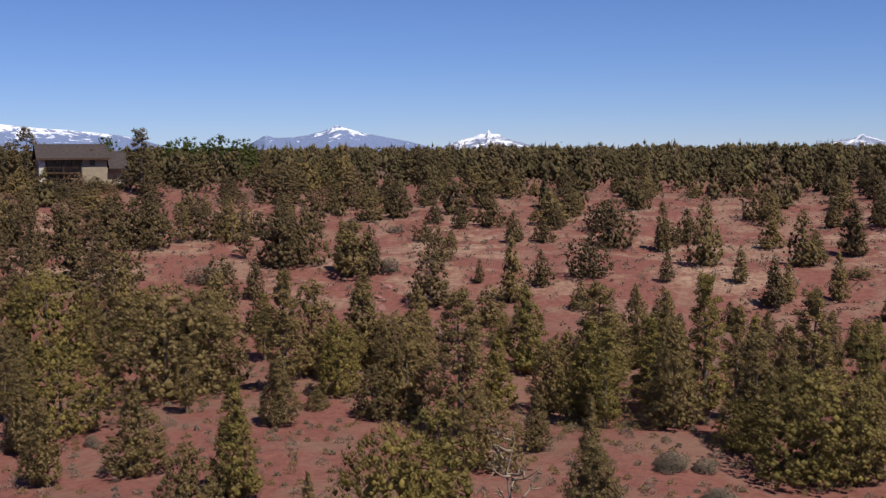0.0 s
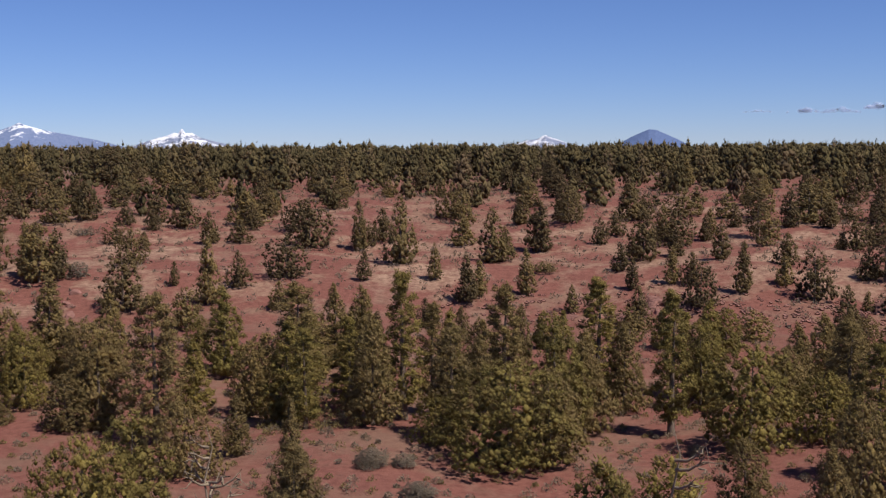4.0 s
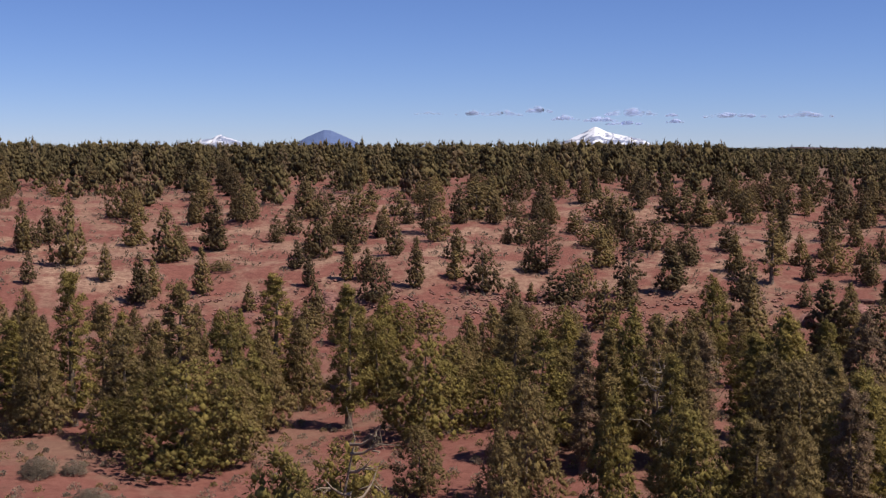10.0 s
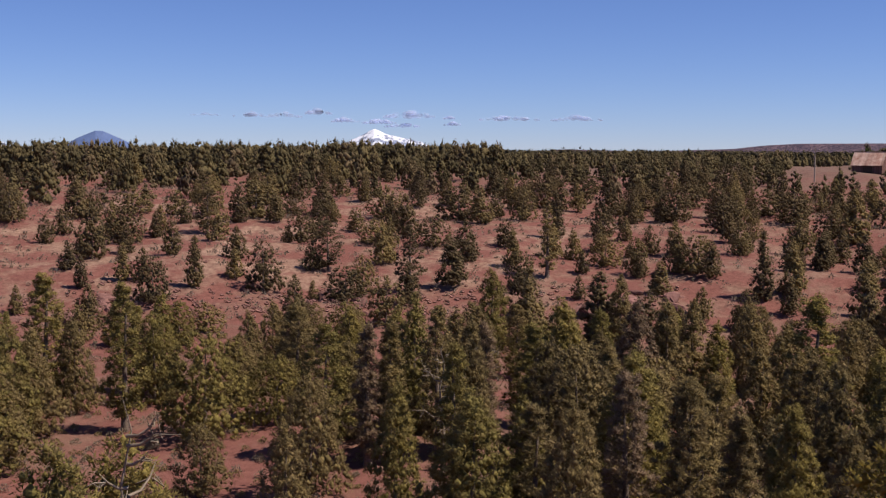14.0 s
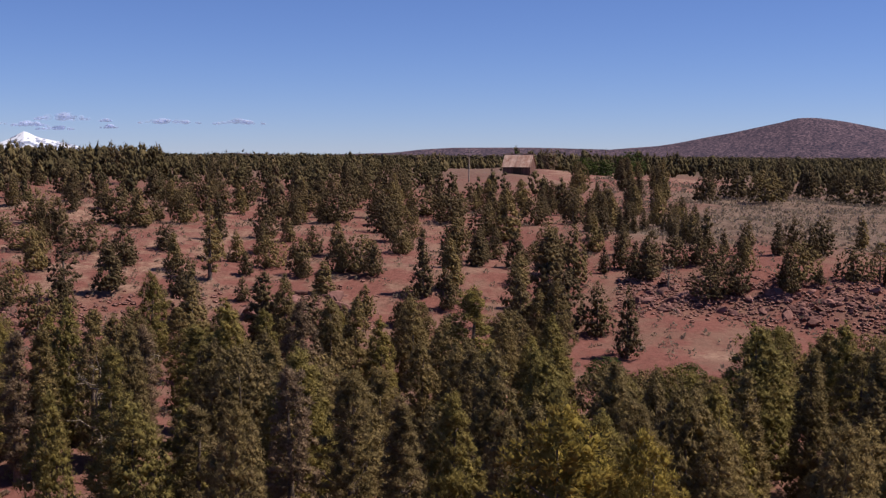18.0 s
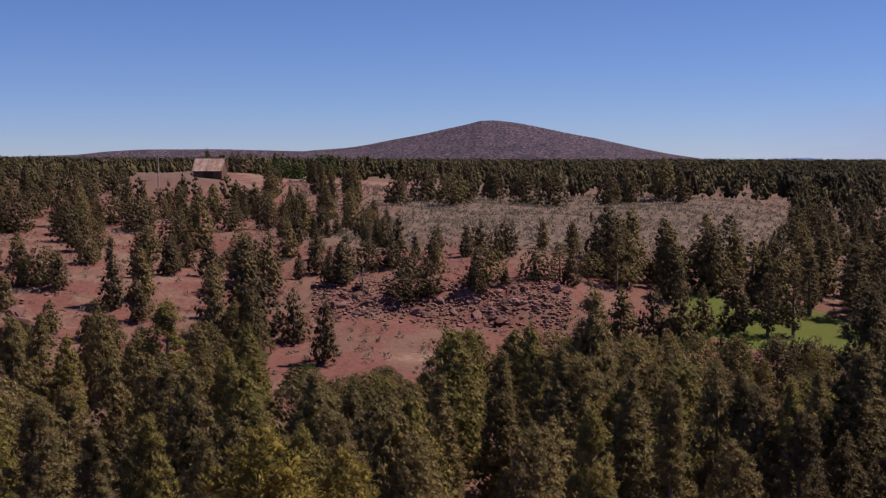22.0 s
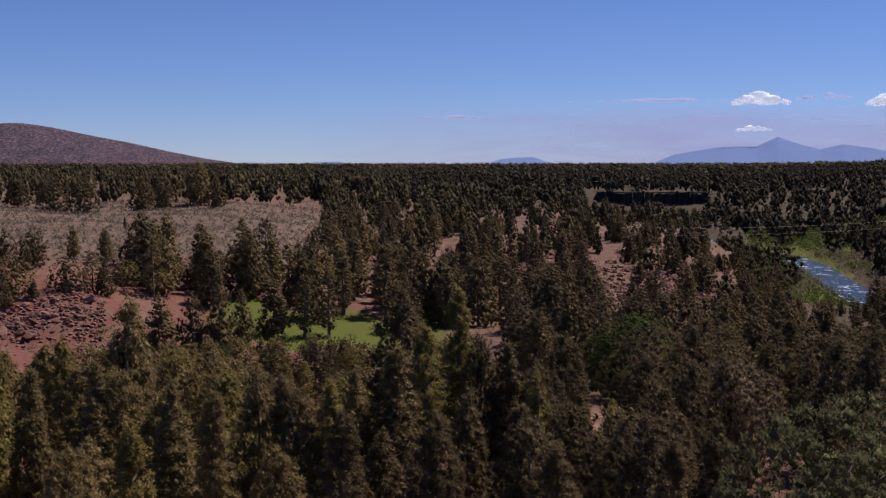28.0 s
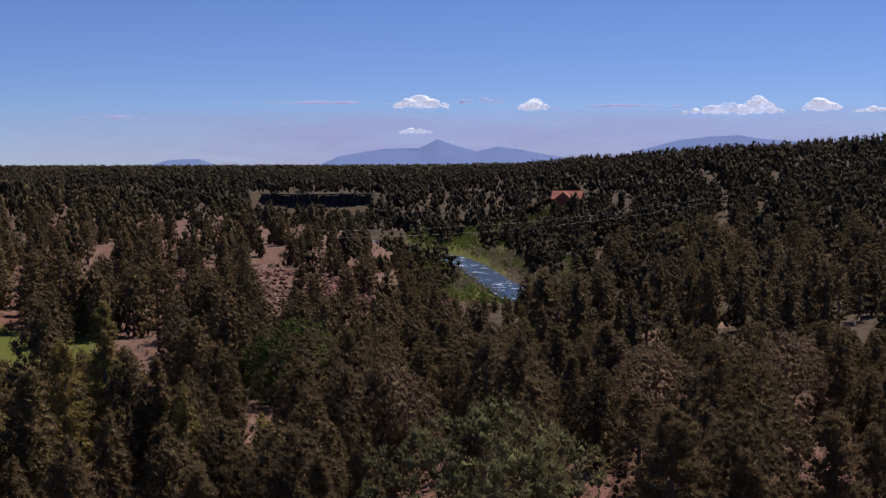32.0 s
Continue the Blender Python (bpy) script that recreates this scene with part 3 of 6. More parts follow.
def tuft_places(rng, kind, h, w, low, count):
    """Centres and radii of the rounded tufts of foliage that make up a crown."""
    ph = rng.uniform(0, 6, 4)
    if kind == "pine":
        # tiers of spreading boughs with gaps between them
        n = max(5, count // 6)
        ub = np.sort((np.arange(n) + rng.uniform(0, 1, n)) / n * 0.96)
        tb = np.arange(n) * 2.4 + rng.uniform(-0.5, 0.5, n)
        reach = envelope(kind, ub) * w * rng.uniform(0.62, 1.12, n)
        k = np.arange(count) % n
        along = rng.uniform(0.25, 1.0, count) ** 0.7
        r = np.minimum(h * 0.034 * math.sqrt(w / h / 0.28) * math.sqrt(330 / count) * (1.15 - 0.5 * ub[k]) * rng.uniform(0.7, 1.25, count), 0.1 + 0.5 * reach[k])
        th = tb[k] + rng.normal(0, 0.34, count)
        rad = np.maximum(reach[k] * along - r * 0.5, 0)
        z = h * (low + (1 - low) * ub[k]) + rng.normal(0, 0.012, count) * h + 0.10 * rad
        return np.stack([np.cos(th) * rad, np.sin(th) * rad, z], 1), r
    u = rng.uniform(0, 1, count * 8)
    u = u[rng.uniform(0, 1, len(u)) < envelope(kind, u) + 0.10][:count]
    count = len(u)
    th = rng.uniform(0, 2 * np.pi, count)
    lobes = 1 + 0.15 * np.sin(th * 2 + ph[0] + u * 3) + 0.13 * np.sin(th * 3 + u * 9 + ph[2]) + 0.10 * np.sin(th * 5 - u * 17 + ph[3])
    env = envelope(kind, u) * w * lobes * np.where(rng.uniform(size=count) < 0.16, 1.14, 1.0)
    r = np.minimum(h * 0.034 * math.sqrt(w / h / 0.28) * math.sqrt(330 / count) * (1.2 - 0.5 * u) * rng.uniform(0.6, 1.4, count), 0.07 * h / 8 + 0.62 * env)
    rad = np.maximum(env - r * 0.8, 0) * rng.uniform(0.80, 1.03, count)
    cen = np.stack([np.cos(th) * rad, np.sin(th) * rad, h * (low + (1 - low) * u * 0.97) + rng.normal(0, 0.01, count) * h], 1)
    if kind != "round":
        # one to three leaders above the crown
        m = rng.randint(1, 4)
        top = np.stack([rng.normal(0, 0.05 * w, m), rng.normal(0, 0.05 * w, m), h * np.linspace(0.92, 0.99, m)], 1)
        cen, r = np.concatenate([cen, top]), np.concatenate([r, max(0.022 * h, 0.45 * np.median(r)) * np.linspace(1.0, 0.6, m)])
    # foliage deeper in, round the stem
    m = count // 4
    deep = rng.randint(0, count, m)
    cen = np.concatenate([cen, cen[deep] * np.append(rng.uniform(0.15, 0.65, (m, 2)), np.full((m, 1), 0.96), 1)])
    r = np.concatenate([r, r[deep] * 1.7])
    cen[:, 2] = np.maximum(cen[:, 2], r * 0.6)
    return cen, r


def crown_mesh(rng, kind, h, w, low, tufts, sprays, size):
    """Foliage of one crown: vertices, triangles, and the way out of the tuft at each vertex."""
    cen, r = tuft_places(rng, kind, h, w, low, tufts)
    k = len(cen)
    tall = np.array([1.0, 1.0, 0.72 if kind == "pine" else 1.12])
    axis = cen * np.array([1, 1, 0]) / (w + 1e-6)
    vs, fs, ns, start = [], [], [], 0

    def add(v, f, n):
        nonlocal start
        vs.append(v.reshape(-1, 3))
        fs.append(f.reshape(-1, 3) + start)
        ns.append(n.reshape(-1, 3))
        start += len(vs[-1])

    # dense heart of each tuft
    body = OCTA_V[None] * (r[:, None] * rng.uniform(0.4, 0.8, (k, 6)))[..., None] * tall
    add(cen[:, None] + body, OCTA_F[None] + (np.arange(k) * 6)[:, None, None], OCTA_V[None] * 0.6 + axis[:, None] * 1.2 + np.array([0, 0, 0.12]))
    # sprays standing out of the tufts
    d = rng.normal(size=(k, sprays, 3)) + axis[:, None] * 0.8 + np.array([0, 0, 0.25])
    d /= np.linalg.norm(d, axis=-1, keepdims=True)
    pos = cen[:, None] + d * r[:, None, None] * rng.uniform(0.6, 1.12, (k, sprays, 1)) * tall
    tip = d + rng.normal(size=d.shape) * 0.35 + np.array([0, 0, 0.35])
    tip /= np.linalg.norm(tip, axis=-1, keepdims=True)
    s = np.cross(tip, rng.normal(size=d.shape))
    s /= np.linalg.norm(s, axis=-1, keepdims=True) + 1e-9
    sz = size * rng.uniform(0.6, 1.35, (k, sprays, 1))
    v = np.stack([pos - s * sz * 0.5, pos + s * sz * 0.5, pos + tip * sz * rng.uniform(1.6, 3.2, (k, sprays, 1))], 2)
    add(v, np.arange(k * sprays * 3), np.repeat((d * 0.6 + axis[:, None] * 1.2 + np.array([0, 0, 0.1]))[:, :, None], 3, 2))
    n = np.concatenate(ns)
    n /= np.linalg.norm(n, axis=1, keepdims=True) + 1e-9
    return np.concatenate(vs), np.concatenate(fs), n


def set_outward(ob, n):
    ob.data.attributes.new("outward", "FLOAT_VECTOR", "POINT").data.foreach_set("vector", n.astype(np.float32).ravel())


LEVELS = {"near": (560, 56, 0.036), "mid": (430, 30, 0.048), "far": (190, 11, 0.080)}


def tree_proto(kind, level, seed, mat, name, h=8.0, w=2.2):
    """One tree with trunk and crown, 8 m high and w m in radius, kept far below ground as a pattern for copies."""
    rng = np.random.RandomState(seed)
    tufts, sprays, size = LEVELS[level]
    tufts = int(tufts * (0.4 + 0.6 * w / 2.2))
    low = {"cone": 0.03, "column": 0.03, "round": 0.03, "pine": 0.11}[kind]
    root = new(name)
    root.empty_display_size = 0.5
    thick = h * 0.022 * (1.3 if kind == "pine" else 1)
    stem, *limbs = trunk_parts(rng, h * 0.93, w, 16 if level == "near" else 0, thick, sides=7 if level == "near" else 5)
    mesh_object("trunk", *stem, BARK, root, True)
    if limbs:
        tagged(mesh_object("branchwork", *join(limbs), BARK, root, True), kind="stuff")
    cv, cf, cn = crown_mesh(rng, kind, h, w, low, tufts, sprays, size)
    set_outward(mesh_object("crown", cv, cf, mat, root), cn)
    root.location = (0, 0, -400)
    return root


def drop_proto(root):
    for o in (*root.children_recursive, root):
        bpy.data.objects.remove(o)


KINDS = {}
SHAPES = {"cone": "pointed", "column": "narrow", "round": "broad rounded", "pine": "open-crowned"}
WIDTHS = (1.3, 1.9, 2.6, 3.6)
for kind in SHAPES:
    for level in ("near", "mid", "far"):
        for i, wide in enumerate(WIDTHS):
            KINDS[kind, level, i] = [tree_proto(kind, level, 11 + 7 * i + k * 53 + len(kind) * 31 + len(level), LEAF, "juniper_tree", 8.0, wide) for k in range(2)]
tree_rng = np.random.RandomState(77)
TREES = []
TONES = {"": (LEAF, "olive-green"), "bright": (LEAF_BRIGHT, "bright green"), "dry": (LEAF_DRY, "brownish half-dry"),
         "yellow": (LEAF_YELLOW, "yellow-green sunlit"), "green": (LEAF_FRESH, "fresh green"), "sage": (LEAF_SCRUB, "grey-brown scrubby"), "dark": (LEAF_SHADED, "darkly shaded olive-brown"), "deep": (LEAF_DEEP, "deep grey-green")}


def where(head, dist):
    if dist < 118:
        return ("on the canyon floor", "canyon floor") if head < 60 else ("beside the river flat", "river flat")
    if head < 62:
        return ("on the red cinder slope", "red slope") if dist < 232 else ("on the plateau rim", "plateau rim")
    if head < 88:
        return ("beside the sagebrush terrace", "terrace")
    return "in the backlit valley wood", "valley wood"


def plant(kind, head, dist, h, w, tone=""):
    """A tree of height h and crown width w with its foot on the ground."""
    x, y = at(head, dist)
    if tone == "sage":
        h, w = h * 0.7, w * 0.6
    level = "near" if dist < 56 else "mid" if dist < 118 else "far"
    half = w / 2 * (1.22 if dist > 118 else 1.12 if head < 28 else 1.36)
    i = int(np.argmin([abs(math.log(wide / 8.2 * h / half)) for wide in WIDTHS]))
    proto = KINDS[kind, level, i][tree_rng.randint(2)]
    sx = half / WIDTHS[i]
    m = Matrix.Translation((x, y, height(x, y) - 0.05)) @ Matrix.Rotation(tree_rng.uniform(0, 6.28), 4, "Z") @ Matrix.Diagonal((sx, sx * tree_rng.uniform(0.9, 1.1), h / 8.2, 1))
    t = copy_thing(proto, m)
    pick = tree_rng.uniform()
    # shade put into leaf colour: backlit valley headings, most trees past 118 m
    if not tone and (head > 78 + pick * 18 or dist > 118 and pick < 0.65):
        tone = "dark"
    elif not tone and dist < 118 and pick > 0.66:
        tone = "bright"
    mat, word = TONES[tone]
    place, group = where(head, dist)
    t.name = "pine_tree" if kind == "pine" else "juniper_sapling" if h < 3.3 else "bushy_juniper" if h < 5.2 and kind == "round" else "young_juniper" if h < 5.2 else "spreading_juniper" if kind == "round" else "columnar_juniper" if kind == "column" else "tall_juniper" if h > 7.9 else "juniper_tree"
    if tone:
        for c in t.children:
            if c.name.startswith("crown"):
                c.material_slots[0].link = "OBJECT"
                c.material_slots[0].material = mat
    size = "tall" if h > 9 else "small" if h < 4.6 else "medium-sized"
    what = "pine" if kind == "pine" else "juniper"
    tagged(t, f"{size} {SHAPES[kind]} {word} {what} {place}", "tree", f"{what}s of the {group}")
    TREES.append((x, y, h))
    return t


def plant_all(rows):
    for head, dist, h, w, kind, *tone in rows:
        plant(kind, head, dist, h, w, *tone)


def wood(name, label, spots, quads, clumps, seed, shade=(0.35, 1.0)):
    """Far trees that nobody could count, in one mesh: rows of x, y, height, width."""
    rng = np.random.RandomState(seed)
    shapes = []
    for k in range(10):
        kind = ("cone", "round", "round", "column", "cone", "pine", "round", "cone", "round", "pine")[k]
        v, f, n = crown_mesh(rng, kind, 1.0, 0.5, 0.04, clumps, quads, 0.0036 * math.sqrt(900 / clumps))
        shapes.append((v, f, n))
    vs, fs, tones, outs, start = [], [], [], [], 0
    xs, ys = spots[:, 0], spots[:, 1]
    zs = ground_height(xs, ys)
    for (x, y, h, w), z in zip(spots, zs):
        v, f, n = shapes[rng.randint(10)]
        fs.append(f + start)
        start += len(v)
        a = rng.uniform(0, 6.28)
        c, s = math.cos(a), math.sin(a)
        vs.append(np.stack([(v[:, 0] * c - v[:, 1] * s) * w + x, (v[:, 0] * s + v[:, 1] * c) * w + y, v[:, 2] * h + z], 1))
        outs.append(np.stack([n[:, 0] * c - n[:, 1] * s, n[:, 0] * s + n[:, 1] * c, n[:, 2]], 1))
        tones.append(np.full(len(v), shade[0] + (shade[1] - shade[0]) * rng.uniform(0, 1) ** 1.3))
    v = np.concatenate(vs)
    ob = mesh_object(name, v, np.concatenate(fs), LEAF_WOOD)
    at_ = ob.data.attributes.new("tone", "FLOAT", "POINT")
    at_.data.foreach_set("value", np.concatenate(tones).astype(np.float32))
    set_outward(ob, np.concatenate(outs))
    return tagged(ob, label, "trees", kind="stuff")


def spread(rng, h0, h1, d0, d1, gap, tall, clear=None, width=(0.46, 0.68), shore=14):
    """Spots for trees in a sector, no nearer to one another than about gap."""
    n_try = int(radians(h1 - h0) * (d1 * d1 - d0 * d0) / 2 / (gap * gap) * 1.6)
    hd = rng.uniform(h0, h1, n_try)
    d = np.sqrt(rng.uniform(d0 * d0, d1 * d1, n_try))
    x, y = np.sin(np.radians(hd)) * d, np.cos(np.radians(hd)) * d
    ok = np.ones(n_try, bool)
    if clear:
        ok &= ~clear(hd, d)
    ok &= river_distance(x, y) > shore
    taken = {}
    if TREES:
        for a, b, _ in TREES:
            taken[int(a // gap), int(b // gap)] = 1
    keep = []
    for i in np.nonzero(ok)[0]:
        c = int(x[i] // gap), int(y[i] // gap)
        if c in taken:
            continue
        taken[c] = 1
        keep.append(i)
    h = rng.uniform(tall[0], tall[1], len(keep))
    return np.stack([x[keep], y[keep], h, h * rng.uniform(width[0], width[1], len(keep))], 1)

# ---- the trees one by one ----
# heading, distance, height, crown width, shape, tone of each tree that stands out
plant_all([
    (-19.4, 239.0, 9.8, 5.5, "cone"), (-19.3, 116.0, 7.7, 3.7, "pine"), (-19.1, 222.0, 4.9, 5.3, "cone"), (-18.9, 189.5, 4.6, 3.9, "cone"),
    (-18.7, 249.5, 12.1, 8.6, "pine"), (-18.5, 77.5, 5.6, 2.4, "column"), (-18.5, 155.5, 5.8, 3.6, "cone"), (-18.4, 228.0, 4.4, 5.3, "cone"),
    (-18.1, 112.5, 9.1, 7.8, "round"), (-17.9, 214.0, 1.9, 4.9, "round"), (-17.6, 225.0, 3.4, 4.7, "round"), (-17.6, 89.5, 6.6, 5.8, "round", "bright"),
    (-17.3, 230.0, 2.3, 4.2, "round", "sage"), (-17.0, 160.0, 7.5, 5.2, "round"), (-16.9, 221.0, 2.9, 5.6, "round"), (-16.5, 233.0, 3.5, 4.9, "round", "dry"),
    (-16.4, 113.5, 7.3, 5.2, "pine"), (-16.3, 85.5, 1.2, 1.6, "round", "sage"), (-16.3, 212.0, 2.5, 5.5, "round"), (-15.9, 196.0, 4.5, 5.4, "round"),
])
plant_all([
    (-15.7, 226.0, 3.0, 4.4, "cone"), (-15.3, 290.0, 11.3, 7.0, "round", "green"), (-15.3, 229.0, 1.9, 3.2, "round"), (-14.7, 143.5, 5.2, 4.3, "round"),
    (-14.6, 231.5, 3.6, 3.0, "round"), (-14.3, 77.5, 5.7, 3.6, "cone"), (-13.8, 225.5, 12.5, 7.5, "pine"), (-13.4, 161.0, 6.2, 4.5, "cone"),
    (-13.4, 226.0, 5.2, 4.7, "round"), (-12.9, 101.5, 10.0, 8.9, "round"), (-12.5, 292.0, 9.7, 5.4, "round", "green"), (-12.1, 66.0, 4.5, 3.3, "cone"),
    (-11.8, 185.0, 4.3, 3.4, "cone"), (-11.7, 300.0, 10.4, 8.6, "round", "green"), (-11.4, 233.5, 7.4, 6.5, "round"), (-11.2, 168.5, 4.9, 4.3, "round"),
    (-11.0, 105.0, 9.2, 5.8, "round"), (-11.0, 143.0, 3.2, 6.1, "round", "sage"), (-10.5, 122.0, 7.2, 3.9, "cone"), (-10.3, 305.0, 11.0, 9.3, "round", "green"),
])
plant_all([
    (-10.0, 174.0, 5.9, 3.6, "cone"), (-9.9, 71.0, 7.4, 3.0, "cone"), (-9.2, 300.0, 10.3, 7.2, "round", "green"), (-8.8, 136.0, 4.6, 2.5, "cone"),
    (-8.6, 173.0, 3.8, 3.2, "round"), (-8.2, 230.5, 6.9, 4.8, "cone"), (-7.8, 87.0, 5.6, 3.0, "cone"), (-7.5, 100.0, 10.3, 4.4, "pine"),
    (-7.4, 202.5, 6.7, 6.5, "round"), (-6.5, 60.0, 4.3, 1.2, "cone"), (-6.4, 151.5, 7.3, 4.9, "round"), (-6.4, 215.5, 7.8, 5.0, "round"),
    (-6.2, 105.5, 8.8, 3.9, "round"), (-6.0, 92.0, 1.7, 1.9, "cone"), (-4.9, 96.5, 6.3, 3.6, "round"), (-4.7, 147.0, 6.8, 2.7, "cone"),
    (-4.7, 217.0, 9.2, 6.0, "cone"), (-4.2, 144.0, 6.9, 4.0, "round"), (-4.2, 205.0, 6.2, 6.6, "round"), (-3.8, 107.5, 9.0, 4.2, "cone"),
])
plant_all([
    (-3.4, 144.5, 6.1, 3.3, "cone"), (-3.4, 184.0, 5.2, 4.2, "round"), (-3.2, 89.0, 4.4, 2.7, "round"), (-2.6, 58.0, 7.4, 5.1, "round"),
    (-2.5, 211.5, 5.3, 3.7, "cone"), (-2.5, 144.5, 2.7, 3.7, "round", "sage"), (-2.3, 97.0, 7.3, 3.6, "round"), (-2.2, 175.0, 1.6, 4.0, "round", "sage"),
    (-2.1, 184.0, 5.8, 3.8, "cone"), (-1.2, 107.5, 7.4, 3.7, "cone"), (-1.0, 248.0, 8.2, 6.9, "round"), (-0.8, 169.0, 3.1, 3.1, "round"),
    (-0.6, 132.0, 6.6, 3.7, "round"), (-0.4, 62.0, 7.8, 3.7, "round", "bright"), (-0.4, 180.0, 3.4, 2.5, "cone"), (0.2, 204.5, 2.6, 2.4, "cone"),
    (0.4, 163.0, 2.3, 1.4, "column"), (0.8, 85.0, 10.7, 5.9, "pine"), (0.8, 177.5, 3.2, 2.3, "cone"), (1.4, 210.5, 5.6, 4.9, "round"),
])
plant_all([
    (1.7, 140.5, 3.0, 1.3, "column"), (2.0, 75.5, 5.1, 3.8, "round"), (2.2, 178.5, 5.5, 4.1, "cone"), (2.3, 214.0, 9.6, 5.4, "cone"),
    (2.5, 96.0, 6.0, 2.9, "cone"), (3.2, 133.5, 7.8, 2.8, "cone"), (3.2, 208.5, 4.8, 4.3, "cone"), (3.3, 166.5, 4.6, 2.9, "cone"),
    (3.9, 107.0, 8.0, 3.7, "cone"), (4.4, 79.5, 4.1, 1.9, "column"), (4.6, 139.0, 4.2, 2.9, "cone"), (4.7, 165.5, 3.3, 3.1, "cone"),
    (5.0, 181.5, 5.2, 5.4, "cone"), (5.7, 189.5, 5.7, 4.4, "cone"), (5.7, 100.0, 5.8, 3.5, "round"), (6.8, 142.0, 5.3, 3.9, "round"),
    (6.9, 66.0, 7.1, 1.8, "cone"), (7.0, 52.0, 7.3, 4.0, "cone"), (7.3, 96.5, 10.3, 6.7, "pine"), (7.4, 171.5, 4.4, 4.0, "round"),
])
plant_all([
    (7.9, 161.5, 7.0, 5.2, "round"), (9.0, 109.5, 7.7, 3.0, "cone"), (9.1, 194.5, 4.5, 3.6, "round"), (10.2, 161.0, 7.1, 2.5, "column"),
    (10.3, 99.5, 9.2, 3.7, "cone"), (10.4, 140.5, 3.5, 1.9, "column"), (10.6, 74.2, 1.7, 2.4, "round", "sage"), (10.7, 75.0, 1.6, 2.9, "round", "sage"),
    (12.1, 149.0, 8.8, 4.1, "cone"), (12.2, 87.0, 11.2, 4.6, "pine"), (12.2, 75.0, 1.2, 2.5, "round", "sage"), (12.8, 68.2, 1.2, 2.5, "round", "sage"),
    (12.9, 69.0, 1.2, 3.3, "round", "sage"), (13.6, 89.0, 8.7, 3.5, "pine"), (13.7, 140.5, 4.5, 1.8, "cone"), (13.7, 80.0, 3.6, 2.7, "round"),
    (14.5, 81.0, 8.2, 2.8, "round"), (14.5, 189.0, 6.0, 4.4, "round"), (15.2, 133.0, 5.7, 2.6, "cone"), (15.8, 135.0, 4.4, 1.9, "cone"),
])
plant_all([
    (15.8, 86.5, 6.6, 3.2, "cone"), (16.4, 149.5, 7.1, 3.4, "cone"), (16.9, 89.5, 10.6, 4.7, "pine"), (17.0, 150.5, 4.6, 2.4, "cone"),
    (17.2, 76.5, 7.3, 6.7, "round"), (17.8, 178.5, 4.5, 2.9, "cone"), (18.0, 136.5, 5.7, 2.0, "column"), (18.6, 158.5, 7.6, 3.3, "cone"),
    (18.8, 145.5, 1.3, 2.7, "round"), (19.1, 77.5, 6.5, 3.9, "round"), (19.3, 84.5, 9.2, 3.5, "round"), (19.6, 187.0, 4.1, 2.2, "column"),
    (20.0, 183.7, 4.3, 3.4, "round"), (21.3, 96.2, 11.0, 5.1, "pine"), (21.4, 33.2, 11.5, 3.5, "round", "bright"), (22.1, 168.7, 3.6, 2.7, "cone"),
    (22.8, 180.2, 5.7, 5.0, "cone"), (22.9, 138.2, 3.9, 1.6, "column"), (23.2, 124.7, 4.7, 2.9, "cone"), (23.4, 152.2, 6.7, 4.2, "cone"),
])
plant_all([
    (24.7, 35.2, 11.3, 3.5, "round", "bright"), (24.7, 139.2, 4.5, 1.9, "column"), (24.7, 88.2, 11.0, 4.3, "pine"), (25.2, 186.2, 4.4, 4.7, "round"),
    (25.6, 139.2, 3.9, 2.4, "cone"), (25.8, 82.2, 1.2, 1.9, "round", "sage"), (26.4, 169.7, 4.2, 2.0, "column"), (26.4, 101.2, 8.6, 3.5, "cone"),
    (26.9, 149.2, 4.9, 2.6, "cone"), (27.9, 136.2, 6.0, 1.9, "column"), (28.1, 69.7, 4.4, 2.0, "round"), (28.3, 83.2, 7.6, 4.8, "round", "bright"),
    (28.4, 120.2, 3.1, 3.0, "round"), (28.5, 169.2, 6.5, 5.1, "pine"), (29.8, 94.7, 5.5, 3.7, "cone"), (29.8, 146.7, 4.0, 2.6, "cone"),
    (29.9, 176.7, 5.8, 2.6, "cone"), (30.3, 99.2, 6.4, 2.7, "cone"), (30.7, 180.7, 5.9, 5.4, "round"), (31.0, 136.2, 6.0, 3.4, "round"),
])
plant_all([
    (31.6, 83.7, 5.0, 2.9, "round"), (31.6, 176.2, 4.4, 2.4, "cone"), (31.9, 56.2, 7.3, 2.5, "cone"), (32.1, 160.7, 2.2, 1.5, "cone"),
    (32.3, 183.7, 2.9, 3.4, "round"), (32.4, 97.2, 6.5, 2.5, "column"), (33.1, 68.2, 7.2, 3.0, "round"), (33.3, 145.2, 3.9, 3.0, "cone"),
    (33.3, 134.2, 2.4, 1.2, "cone"), (33.8, 183.2, 4.9, 4.2, "cone"), (33.8, 75.7, 8.5, 3.8, "pine", "bright"), (34.0, 145.2, 6.1, 4.7, "pine"),
    (34.8, 134.2, 4.1, 4.0, "round"), (34.9, 78.2, 6.8, 2.3, "cone"), (35.6, 136.7, 4.7, 3.1, "round"), (35.8, 209.2, 3.9, 3.1, "cone"),
    (35.8, 73.2, 9.0, 2.4, "pine", "dry"), (36.2, 161.2, 3.4, 4.1, "round"), (36.7, 182.7, 5.3, 4.6, "round"), (36.9, 73.7, 9.0, 2.4, "pine"),
])
